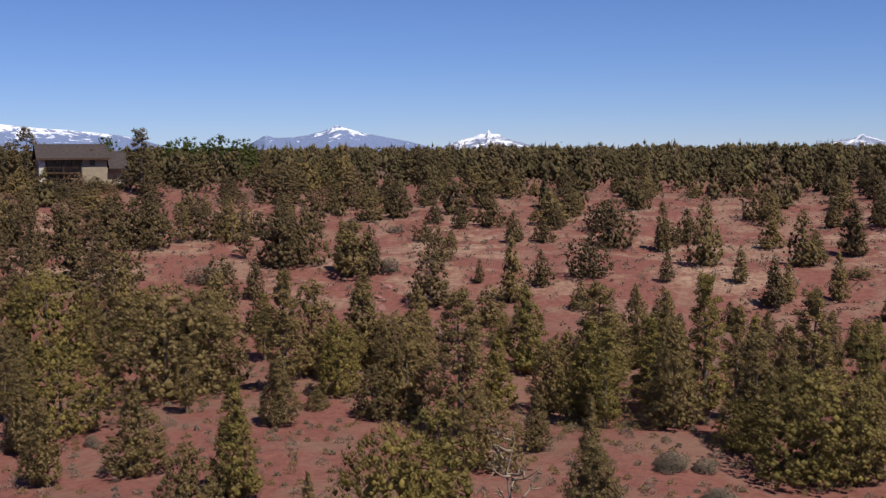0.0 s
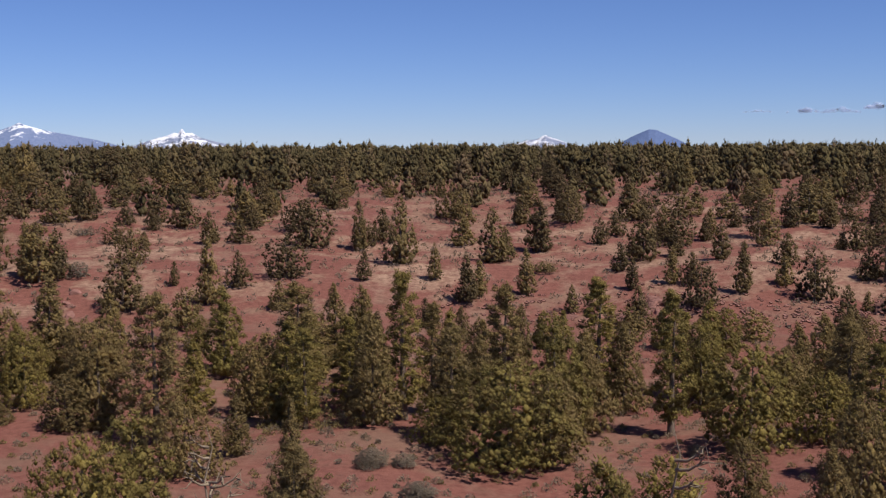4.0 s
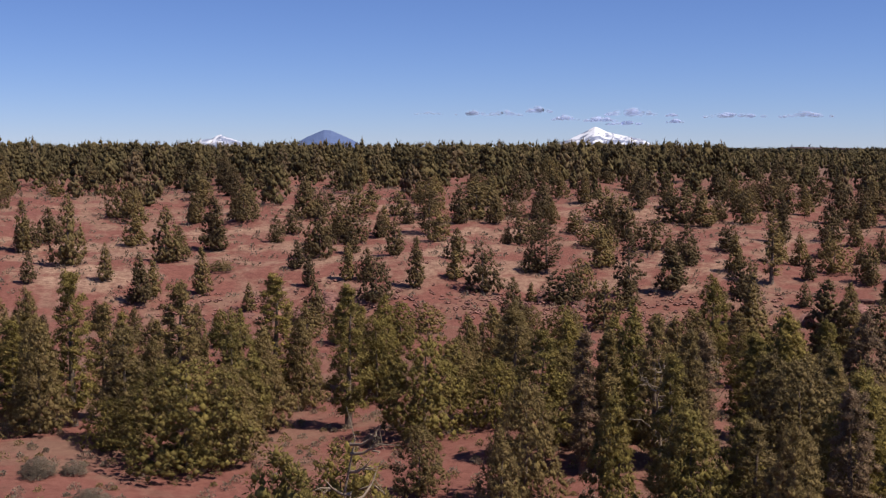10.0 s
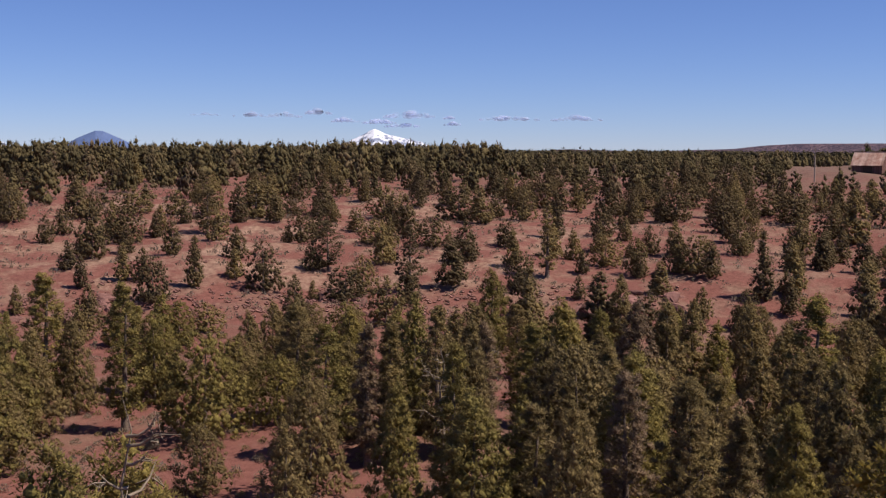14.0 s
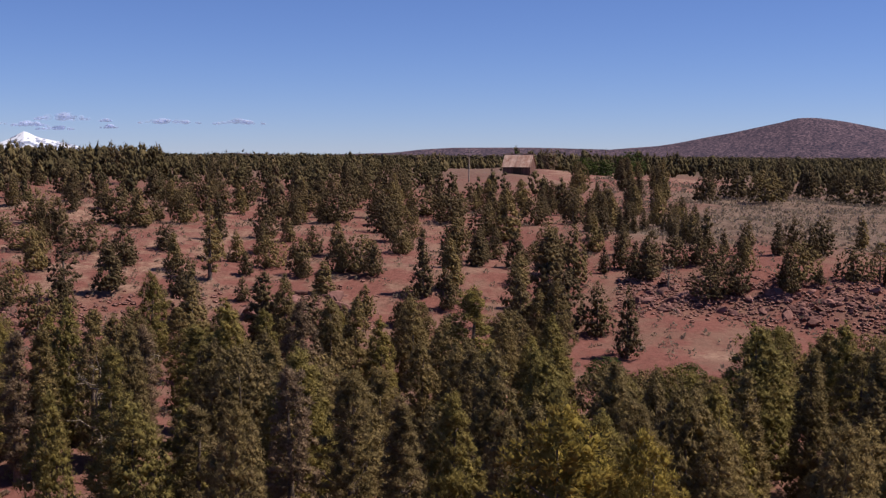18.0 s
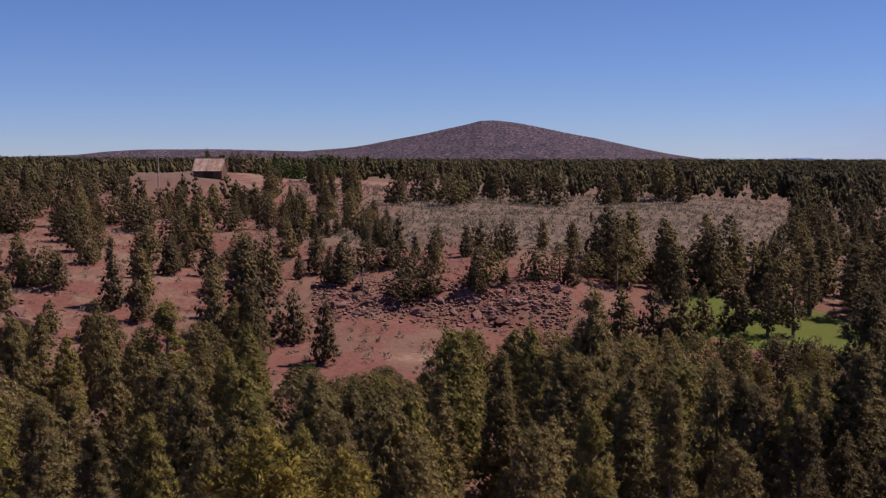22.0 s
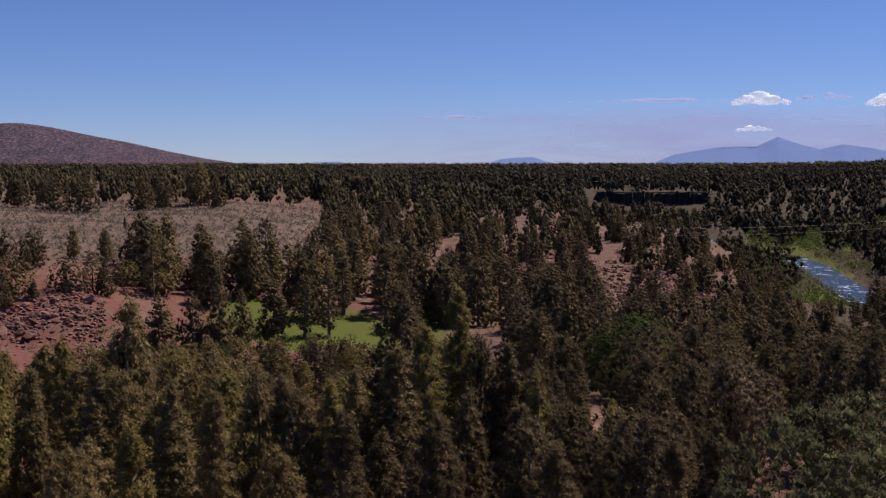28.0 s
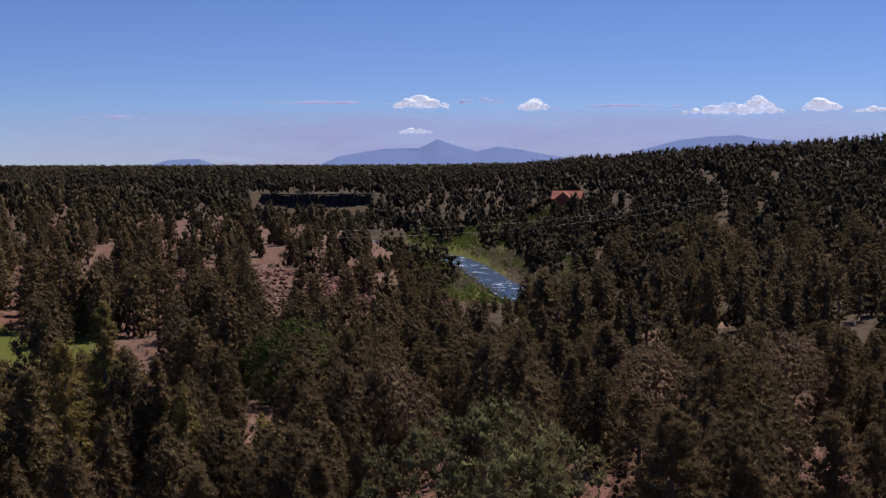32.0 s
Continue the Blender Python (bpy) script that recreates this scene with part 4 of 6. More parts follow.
plant_all([
    (37.1, 60.2, 8.5, 2.4, "cone"), (37.8, 136.7, 7.9, 3.8, "pine"), (38.0, 80.2, 9.4, 3.1, "cone"), (38.9, 157.7, 4.3, 4.4, "round"),
    (39.1, 74.7, 9.9, 3.1, "pine"), (39.9, 62.2, 10.0, 2.4, "pine"), (40.1, 180.7, 5.7, 5.0, "round"), (40.4, 148.2, 5.2, 3.4, "cone"),
    (40.6, 76.2, 9.1, 2.6, "cone"), (40.7, 56.7, 8.4, 4.4, "cone", "bright"), (41.3, 78.7, 8.5, 2.2, "pine", "dry"), (41.6, 115.7, 8.3, 3.2, "cone"),
    (41.8, 185.2, 3.9, 2.6, "cone"), (42.6, 146.2, 4.8, 2.3, "cone"), (42.9, 192.7, 3.7, 3.5, "round"), (43.1, 60.7, 7.5, 3.2, "cone", "bright"),
    (43.4, 118.7, 7.7, 3.3, "cone"), (43.6, 81.2, 8.6, 3.3, "pine"), (44.2, 143.2, 8.7, 3.8, "pine"), (44.6, 167.7, 6.9, 2.7, "cone"),
])
plant_all([
    (44.9, 86.2, 10.0, 4.5, "cone", "bright"), (45.4, 50.7, 8.7, 3.5, "cone"), (46.6, 118.7, 7.8, 3.3, "cone"), (46.8, 77.7, 9.0, 3.5, "cone"),
    (46.9, 150.7, 4.2, 3.5, "round"), (47.0, 191.2, 7.4, 3.7, "column"), (47.6, 196.7, 3.3, 2.9, "cone"), (47.6, 177.7, 2.2, 1.6, "cone"),
    (47.6, 117.2, 7.5, 2.7, "column"), (47.9, 56.6, 9.5, 3.0, "pine", "dry"), (48.0, 157.1, 2.2, 1.4, "cone"), (48.3, 90.6, 9.5, 3.3, "cone", "dry"),
    (48.7, 202.1, 4.0, 5.1, "round"), (48.9, 157.6, 4.0, 2.5, "cone"), (49.4, 137.6, 4.1, 2.5, "cone"), (49.7, 93.6, 9.0, 3.1, "cone"),
    (50.1, 186.6, 6.0, 4.3, "round"), (50.2, 145.6, 4.9, 3.3, "cone"), (50.6, 52.6, 9.5, 3.1, "pine"), (50.9, 97.6, 8.4, 3.2, "cone"),
])
plant_all([
    (51.1, 145.1, 4.8, 3.9, "round"), (51.7, 143.1, 4.5, 2.5, "cone"), (52.0, 94.1, 7.3, 2.7, "cone"), (53.0, 156.6, 4.4, 2.9, "cone"),
    (53.0, 47.6, 9.8, 2.6, "pine"), (53.5, 102.1, 7.4, 3.1, "cone"), (54.0, 138.1, 8.1, 2.5, "cone"), (54.2, 197.6, 4.6, 5.0, "round"),
    (55.0, 89.6, 8.4, 3.7, "cone"), (55.3, 140.1, 6.5, 3.1, "cone"), (55.3, 52.6, 9.3, 2.9, "cone"), (55.3, 191.6, 5.6, 5.1, "round"),
    (56.2, 85.1, 11.4, 4.4, "pine", "bright"), (56.7, 156.1, 4.9, 2.9, "cone"), (56.9, 181.1, 5.1, 4.0, "round"), (57.3, 61.2, 10.3, 3.0, "cone"),
    (57.6, 44.6, 9.9, 2.8, "pine"), (57.7, 102.6, 6.7, 2.8, "cone"), (57.9, 177.6, 7.8, 4.7, "cone"), (58.3, 421.2, 6.5, 6.6, "round", "green"),
])
plant_all([
    (58.4, 129.6, 8.1, 3.4, "cone"), (58.5, 118.2, 7.6, 2.7, "cone"), (59.0, 91.1, 6.8, 3.0, "cone"), (59.3, 160.2, 2.8, 2.9, "round"),
    (59.3, 190.6, 5.2, 4.2, "round"), (59.4, 117.7, 6.6, 3.2, "cone"), (59.8, 136.1, 9.6, 4.2, "cone"), (59.8, 441.2, 8.4, 6.1, "round", "dry"),
    (60.0, 155.2, 4.4, 3.5, "round"), (60.2, 89.1, 6.6, 2.9, "cone"), (60.2, 117.7, 7.7, 3.1, "cone"), (60.2, 46.6, 10.6, 2.2, "cone", "bright"),
    (60.5, 34.2, 12.1, 3.3, "round", "yellow"), (60.5, 223.1, 5.0, 4.9, "round"), (60.6, 130.2, 6.5, 3.9, "round"), (61.0, 145.2, 7.3, 3.3, "cone"),
    (61.5, 401.2, 6.3, 7.4, "round", "green"), (61.9, 164.7, 5.4, 3.0, "cone"), (62.1, 128.2, 6.0, 3.4, "cone"), (62.4, 396.1, 6.2, 7.3, "round", "green"),
])
plant_all([
    (62.4, 152.2, 3.6, 1.4, "column"), (62.5, 109.2, 2.8, 3.1, "round", "green"), (62.8, 63.2, 9.5, 2.4, "cone"), (63.2, 155.1, 5.8, 2.1, "cone"),
    (63.5, 118.6, 7.2, 2.7, "cone"), (63.6, 386.1, 8.7, 8.2, "round", "green"), (64.1, 34.1, 11.3, 2.3, "round", "yellow"), (64.3, 146.1, 5.7, 2.4, "cone"),
    (64.7, 67.1, 9.0, 2.8, "cone"), (64.7, 209.1, 3.8, 2.4, "cone"), (65.6, 156.1, 4.0, 3.2, "round"), (65.9, 228.6, 3.3, 2.6, "cone"),
    (66.3, 112.1, 1.5, 1.8, "round", "green"), (66.6, 157.1, 5.4, 3.0, "cone"), (66.7, 100.1, 2.4, 2.3, "round", "green"), (67.0, 272.6, 7.7, 5.3, "cone"),
    (67.2, 142.6, 3.9, 3.9, "round"), (67.4, 63.1, 8.7, 3.5, "cone"), (67.4, 148.1, 4.2, 3.3, "round"), (68.3, 143.6, 4.7, 3.2, "cone"),
])
plant_all([
    (68.4, 289.1, 8.2, 7.7, "round"), (68.7, 65.1, 9.5, 2.4, "cone"), (68.7, 150.6, 4.3, 2.8, "cone"), (69.6, 275.6, 7.5, 7.0, "round"),
    (69.9, 87.1, 8.6, 4.8, "pine", "bright"), (70.3, 310.1, 11.0, 5.1, "cone"), (71.1, 146.6, 4.8, 3.7, "round"), (71.5, 326.6, 9.2, 6.0, "cone"),
    (71.6, 73.1, 10.0, 2.7, "cone"), (72.0, 145.6, 2.1, 1.2, "cone"), (72.1, 173.6, 2.5, 1.3, "cone"), (73.0, 294.1, 8.3, 6.5, "round"),
    (73.0, 83.1, 9.8, 3.1, "cone"), (73.4, 148.1, 4.4, 3.4, "round"), (74.3, 291.1, 8.7, 6.4, "round"), (74.3, 67.1, 11.0, 2.8, "cone"),
    (74.5, 151.1, 4.9, 3.6, "pine"), (75.6, 48.1, 10.4, 2.6, "cone"), (75.8, 77.1, 13.3, 3.9, "cone"), (75.9, 158.1, 3.5, 3.5, "round"),
])
plant_all([
    (76.0, 221.1, 2.2, 0.8, "column"), (76.8, 296.0, 8.3, 6.1, "cone"), (77.2, 174.0, 2.4, 3.2, "cone"), (77.3, 138.5, 6.2, 3.7, "cone"),
    (77.5, 58.0, 11.0, 2.9, "cone"), (77.7, 320.0, 9.6, 7.1, "cone"), (78.2, 169.5, 3.1, 3.1, "cone"), (78.8, 137.0, 6.9, 3.6, "cone"),
    (79.2, 53.0, 10.8, 2.2, "pine"), (79.3, 173.5, 4.3, 3.3, "cone"), (79.3, 324.5, 11.8, 6.7, "cone"), (80.0, 136.5, 7.5, 3.6, "cone"),
    (80.1, 172.0, 3.9, 3.2, "cone"), (80.1, 314.0, 7.9, 5.8, "cone"), (80.8, 175.0, 4.0, 3.2, "cone"), (81.0, 141.0, 6.3, 3.2, "cone"),
    (81.3, 63.0, 11.1, 3.2, "cone"), (82.5, 145.5, 7.1, 3.9, "cone"), (82.5, 174.5, 4.3, 3.6, "cone"), (82.5, 63.0, 10.4, 2.6, "pine"),
])
plant_all([
    (83.1, 58.0, 9.9, 3.1, "cone"), (83.7, 180.5, 4.9, 3.3, "cone"), (83.9, 145.0, 7.7, 3.8, "pine"), (84.5, 58.0, 10.3, 2.7, "cone"),
    (84.9, 177.0, 4.9, 4.1, "cone"), (85.0, 52.0, 9.8, 3.0, "pine"), (85.0, 147.0, 8.4, 3.9, "pine"), (85.8, 68.0, 9.8, 2.2, "cone"),
    (87.6, 68.0, 10.8, 3.7, "pine"), (88.0, 88.0, 12.9, 4.4, "cone"), (89.0, 72.9, 11.6, 3.3, "pine"), (89.2, 52.9, 9.7, 3.1, "cone"),
    (90.7, 82.9, 12.7, 3.4, "pine"), (90.9, 62.9, 9.2, 2.9, "cone"), (91.6, 77.9, 10.0, 3.2, "cone"), (92.9, 77.9, 9.4, 2.5, "cone"),
    (93.1, 57.9, 9.6, 2.9, "pine"), (94.1, 67.8, 9.9, 3.1, "cone"), (95.6, 93.8, 8.2, 3.9, "cone"), (97.6, 61.8, 8.7, 3.1, "cone", "bright"),
])
plant_all([
    (99.1, 113.7, 8.2, 5.9, "round", "green"), (99.5, 93.7, 7.6, 4.3, "cone"), (99.8, 47.7, 8.6, 2.2, "cone"), (101.2, 83.7, 7.5, 4.2, "cone"),
    (101.9, 52.7, 8.8, 2.9, "cone"), (103.2, 77.6, 8.3, 4.7, "round", "dry"), (105.1, 103.6, 8.4, 3.9, "cone"), (106.8, 40.0, 11.7, 6.6, "round", "deep"),
    (106.5, 87.6, 7.6, 2.5, "column"), (108.1, 113.5, 7.0, 4.2, "cone"), (109.5, 108.5, 7.4, 4.0, "cone"), (110.9, 103.4, 8.0, 3.9, "cone"),
    (112.7, 79.2, 6.5, 3.9, "cone"), (113.6, 95.1, 7.5, 3.9, "pine", "dry"), (114.3, 69.1, 7.5, 4.0, "pine"), (115.3, 90.1, 7.4, 4.5, "round", "dry"),
    (115.3, 54.1, 7.9, 3.3, "cone"), (116.9, 79.1, 6.1, 4.3, "cone"), (117.2, 64.1, 7.8, 3.4, "cone"), (118.3, 51.0, 8.9, 3.8, "round"),
])
plant_all([
    (39.9, 300.0, 8.8, 4.2, "cone", "dark"), (41.3, 300.0, 8.4, 3.6, "cone", "dark"), (42.0, 305.0, 8.2, 3.4, "cone", "dark"),
    (119.7, 115.0, 6.1, 4.7, "cone"), (121.0, 95.0, 7.8, 5.6, "round", "dry"), (122.6, 114.9, 5.9, 4.7, "cone"), (124.1, 58.9, 7.3, 2.6, "cone"),
    (124.3, 84.9, 5.8, 3.5, "cone"),
])

# ---- woods ----
wrng = np.random.RandomState(5)


def house_yard(hd, d):
    return (hd > -19.5) & (hd < -12.5) & (d > 205) & (d < 265) | (hd > -17) & (hd < -8.5) & (d > 196) & (d < 238)


def barn_field(hd, d):
    return (hd > 55) & (hd < 69.5) & (d > 255) & (d < 430) & ~((d < 285) & (hd > 60))


def openings(hd, d):
    lot = (hd > 114.8) & (hd < 116) & (d > 140) & (d < 170) | (hd > 117.9) & (hd < 119.2) & (d > 144) & (d < 166)
    drive_ = (hd > 96.3) & (hd < 97.4) & (d > 84) & (d < 108)
    bank = (hd > 107.0) & (hd < 109.4) & (d > 196) & (d < 330)
    bare = (hd > 120.5) & (hd < 125) & (d > 60) & (d < 90)
    lawn_ = (hd > 84.5) & (hd < 87.2) & (d > 134) & (d < 156)
    meadow = (hd > 106.3) & (hd < 107.9) & (d > 322) & (d < 368) | (hd > 108.3) & (hd < 110.6) & (d > 270) & (d < 298)
    canyon = (hd > 97.3) & (hd < 102.5) & (d > 395) & (d < 556)
    gap = (hd > 110.8) & (hd < 112.6) & (d > 370) & (d < 420)
    return lot | drive_ | bank | bare | lawn_ | gap | canyon | meadow


def floor_open(hd, d):
    """Bare red ground that stays open between the trees of the canyon floor."""
    return (d < 84) | (hd > -15) & (hd < -4) & (d < 92)


def scatter(spots, kinds, slim, low):
    """Plants trees no taller than leaves the ground beyond them open, below the slope low of the line from the eye."""
    for x, y, h, w in spots:
        d = math.hypot(x, y)
        cap = EYE - height(x, y) - low * d
        if cap > 2.2:
            k = min(h, cap * wrng.uniform(0.85, 1.0)) / h
            plant(kinds[wrng.randint(len(kinds))], math.degrees(math.atan2(x, y)), d, h * k, w * slim * min(1.0, k * 1.25))


# trees that fill between those listed
scatter(spread(wrng, -24, -7, 104, 205, 7.5, (5.5, 9), house_yard)[:36], ("cone", "cone", "round", "pine"), 1.0, 0.03)
scatter(spread(wrng, 57, 76, 143, 240, 6.6, (3.2, 6.2), lambda h, d: (h > 65) & (d > 178))[:58], ("cone", "cone", "round"), 0.75, 0.0)
scatter(spread(wrng, 60, 72, 240, 345, 9.0, (5, 8), lambda h, d: (h > 65.5) & (d < 330) | (h < 63) & (d > 290))[:26], ("cone", "cone", "round"), 0.75, 0.0)
scatter(spread(wrng, 76.5, 98, 152, 176, 4.6, (7, 10), openings)[:56], ("cone", "cone", "pine"), 0.9, 0.04)
scatter(spread(wrng, 93, 106, 108, 165, 6.0, (6, 9), openings)[:40], ("cone", "cone", "round"), 0.85, 0.10)
scatter(spread(wrng, 76, 97, 112, 138, 4.8, (4, 8), openings)[:44], ("cone", "cone", "round"), 0.9, 0.142)
scatter(spread(wrng, -22, 60, 84, 120, 5.6, (6, 9.5), floor_open)[:62], ("cone", "cone", "round", "pine"), 0.75, 0.125)
scatter(spread(wrng, 18, 62, 122, 236, 8.0, (3.2, 6.2))[:105], ("cone", "cone", "round"), 1.05, 0.0)
scatter(spread(wrng, -24, 18, 122, 236, 10, (3.0, 6.2))[:44], ("cone", "cone", "round"), 1.1, 0.0)
scatter(spread(wrng, 40, 60, 50, 84, 5.2, (7.5, 9.5), openings)[:34], ("cone", "cone", "pine", "round"), 0.75, 0.155)
scatter(spread(wrng, 60, 68, 50, 104, 5.2, (7.5, 9.5), openings)[:24], ("cone", "cone", "pine", "round"), 0.85, 0.178)
scatter(spread(wrng, 68, 80, 50, 112, 5.0, (8.5, 11), openings)[:44], ("cone", "cone", "pine", "round"), 0.85, 0.142)
scatter(spread(wrng, 80, 97, 50, 120, 5.2, (7.5, 10), openings)[:60], ("cone", "cone", "pine", "round"), 0.75, 0.163)
scatter(spread(wrng, 97, 128, 48, 125, 5.4, (7, 10), openings)[:82], ("cone", "cone", "column", "pine", "round"), 0.75, 0.125)
scatter(spread(wrng, 97, 106.3, 125, 165, 6.0, (6, 9), openings)[:16], ("cone", "cone", "column", "pine"), 0.72, 0.085)
scatter(spread(wrng, 106.3, 109.6, 125, 200, 6.0, (5, 9), openings)[:14], ("cone", "cone", "column"), 0.72, 0.108)
scatter(spread(wrng, 109.6, 128, 125, 190, 6.0, (7, 10), openings)[:60], ("cone", "cone", "column", "pine"), 0.72, 0.06)
scatter(spread(wrng, 86, 97, 160, 205, 6.4, (6, 9), openings)[:30], ("cone", "column", "pine"), 0.72, 0.03)

scatter(spread(wrng, 42, 67, 122, 232, 6.4, (2.6, 5.0), lambda h, d: (h > 61) & (d < 140))[:60], ("cone", "cone", "round", "column"), 1.0, 0.0)
scatter(spread(wrng, 85, 106, 165, 262, 7.6, (4.2, 7.2), openings, (0.55, 0.8), 7)[:130], ("cone", "cone", "round", "pine"), 0.8, 0.0)
scatter(spread(wrng, 106, 112, 165, 266, 6.4, (4.5, 8), lambda h, d: openings(h, d) | (h < 109.6) & (d < 240), (0.55, 0.8), 9)[:60], ("cone", "cone", "column"), 0.8, 0.089)
scatter(spread(wrng, 112, 130, 165, 262, 6.6, (5, 8.6), openings, (0.55, 0.8))[:130], ("cone", "cone", "round", "pine"), 0.8, 0.0)

plateau = np.concatenate([
    spread(wrng, -27, 62, 190, 236, 6.4, (2.8, 6.4), lambda h, d: house_yard(h, d) | (wrng.uniform(size=len(d)) > (d - 172) / 50), (0.6, 0.85)),
    spread(wrng, -27, 42, 226, 330, 6.8, (3.6, 8.0), lambda h, d: house_yard(h, d) | (np.sin(h * 1.7) + np.sin(h * 0.61 + 2) > (d - 236) / 14), (0.62, 0.95)),
    spread(wrng, 42, 60, 232, 330, 6.0, (2.8, 5.4), barn_field, (0.6, 0.85))])
wood("plateau_wood", "dense olive-brown junipers covering the plateau", plateau, 8, 44, 1)
plateau = np.concatenate([spread(wrng, -27, 42, 330, 700, 8.0, (5.0, 9)), spread(wrng, 42, 62, 330, 900, 8.5, (3.2, 6), barn_field)])
wood("plateau_wood", "dense olive-brown junipers covering the far plateau", plateau, 3, 14, 2)
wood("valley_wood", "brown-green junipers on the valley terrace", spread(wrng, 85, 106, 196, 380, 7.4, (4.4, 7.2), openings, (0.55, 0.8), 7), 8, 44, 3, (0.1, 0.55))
# low tone range paints the backlit shade onto these valley woods
wood("valley_wood", "backlit junipers filling the river valley, leaf tone darkened", np.concatenate([spread(wrng, 106, 130, 250, 380, 5.5, (5, 8.2), openings, (0.55, 0.8), 9), spread(wrng, 112, 130, 180, 250, 5.6, (5, 8), openings, (0.55, 0.8)), spread(wrng, 96.6, 103.6, 392, 530, 5.5, (2.4, 4.4), None, (0.7, 1.0), 9)]), 8, 40, 9, (0.0, 0.25))
wood("valley_wood", "backlit juniper woods of the far valley and its slopes, leaf tone darkened", spread(wrng, 84, 131, 380, 900, 7.4, (5, 8.5), openings, (0.55, 0.8)), 3, 14, 4, (0.0, 0.2))
wood("terrace_wood", "junipers behind the sagebrush terrace", spread(wrng, 58, 89, 352, 900, 8.0, (5.5, 8.5), barn_field), 4, 14, 6, (0.1, 0.75))
wood("far_wood", "dark line of far juniper woods", spread(wrng, 40, 131, 900, 2600, 26, (6, 9), None, (1.4, 2.2)), 2, 5, 7, (0.0, 0.5))
wood("far_wood", "dark line of far juniper woods", spread(wrng, -27, 40, 700, 1500, 20, (7, 10), None, (1.2, 1.8)), 2, 5, 8)


def shrubs(name, label, spots, seed, mat, leaves=9, size=0.5):
    """Low shrubs in one mesh: rows of x, y, height, width."""
    rng = np.random.RandomState(seed)
    z = ground_height(spots[:, 0], spots[:, 1])
    cen = np.stack([spots[:, 0], spots[:, 1], z + spots[:, 2] * 0.35], 1)
    v, f = leaf_quads(rng, cen, spots[:, 3] / 2, leaves, size / math.sqrt(leaves), 0.7)
    return tagged(mesh_object(name, v, f, mat), label, "shrubs", kind="stuff")


shrubs("sagebrush", "grey-green sagebrush covering the terrace", spread(wrng, 62, 88.5, 170, 348, 2.6, (0.5, 0.9), None, (1.2, 2.2)), 1, LEAF_SAGE, 12, 0.65)
shrubs("sagebrush", "low grey-brown scrub on the red slope", spread(wrng, -25, 66, 118, 235, 3.6, (0.35, 0.8), None, (1.2, 2.4)), 2, LEAF_SAGE, 26, 0.5)
shrubs("slope_scrub", "small brown tufts and litter on the red slope", spread(wrng, -25, 66, 112, 238, 2.7, (0.2, 0.45), lambda h, d: np.sin(h * 0.9 + d * 0.05) + np.sin(d * 0.11 + h * 0.3) < -0.7, (1.5, 2.6)), 12, LEAF_SAGE, 18, 0.4)
shrubs("sagebrush", "low grey-brown scrub on the canyon floor", spread(wrng, -25, 62, 55, 118, 2.1, (0.25, 0.65), None, (1.0, 2.2)), 3, LEAF_SAGE, 110, 0.5)
shrubs("dry_grass", "tufts of dry yellow-green grass", spread(wrng, -25, 60, 58, 112, 2.4, (0.25, 0.4), None, (1.5, 2.5)), 4, LEAF_GRASS, 90, 0.42)
shrubs("riverside_willows", "fresh green willow scrub along the river", spread(wrng, 104.5, 112, 205, 420, 2.5, (0.8, 2.4), None, (1.1, 1.7), 6), 5, LEAF_GREEN, 50, 1.2)
shrubs("lawn_willows", "fresh green willow scrub below the lawn", spread(wrng, 75, 92, 118, 139, 2.2, (0.9, 2.2), None, (0.9, 1.4), 3), 16, LEAF_GREEN, 60, 1.1)
shrubs("valley_scrub", "grey scrub on the valley floor", spread(wrng, 66, 130, 60, 240, 3.4, (0.4, 0.9), None, (1.2, 2.2)), 6, LEAF_SAGE, 8)
shrubs("dry_grass", "patch of dry yellow-green grass between the junipers", spread(wrng, 5.5, 10, 84, 98, 0.9, (0.4, 0.8), None, (1.2, 2.0), 3), 14, LEAF_GRASS, 90, 0.42)
wood_brush = spread(wrng, 106.6, 111.5, 225, 330, 3.4, (1.6, 3.2), None, (1.1, 1.7), 5)
shrubs("riverside_brush", "dark brush along the river bank", wood_brush, 15, LEAF_SAGE, 70, 1.5)

def rubble(name, label, head0, head1, dist0, dist1, count, size, seed):
    """Small broken stones that nobody could count."""
    rng = np.random.RandomState(seed)
    hd, d = np.radians(rng.uniform(head0, head1, count)), rng.normal((dist0 + dist1) / 2, (dist1 - dist0) / 3.2, count)
    x, y = np.sin(hd) * d, np.cos(hd) * d
    r = size * rng.uniform(0.4, 1.0, count) ** 1.6
    v, f = blobs(rng, np.stack([x, y, ground_height(x, y) + r * 0.2], 1), r, 0.7)
    return tagged(mesh_object(name, v, f, ROCK), label, "stones", kind="stuff")


rubble("lava_rubble", "broken purple-brown lava stones along the ledge", 63, 75, 138, 147, 1500, 0.34, 1)
rubble("lava_rubble", "broken dark lava stones on the red slope", 14, 52, 124, 138, 1200, 0.35, 2)
rubble("lava_rubble", "broken stones on the wooded slope", 91, 106, 170, 215, 1500, 0.7, 3)

for protos in KINDS.values():
    for pattern in protos:
        drop_proto(pattern)

# ---- built things ----
def box(bm, x0, x1, y0, y1, z0, z1, bevel=0.0):
    vs = [bm.verts.new(c) for c in ((x0, y0, z0), (x1, y0, z0), (x1, y1, z0), (x0, y1, z0), (x0, y0, z1), (x1, y0, z1), (x1, y1, z1), (x0, y1, z1))]
    for f in ((3, 2, 1, 0), (4, 5, 6, 7), (0, 1, 5, 4), (1, 2, 6, 5), (2, 3, 7, 6), (3, 0, 4, 7)):
        bm.faces.new([vs[i] for i in f])
    return bm


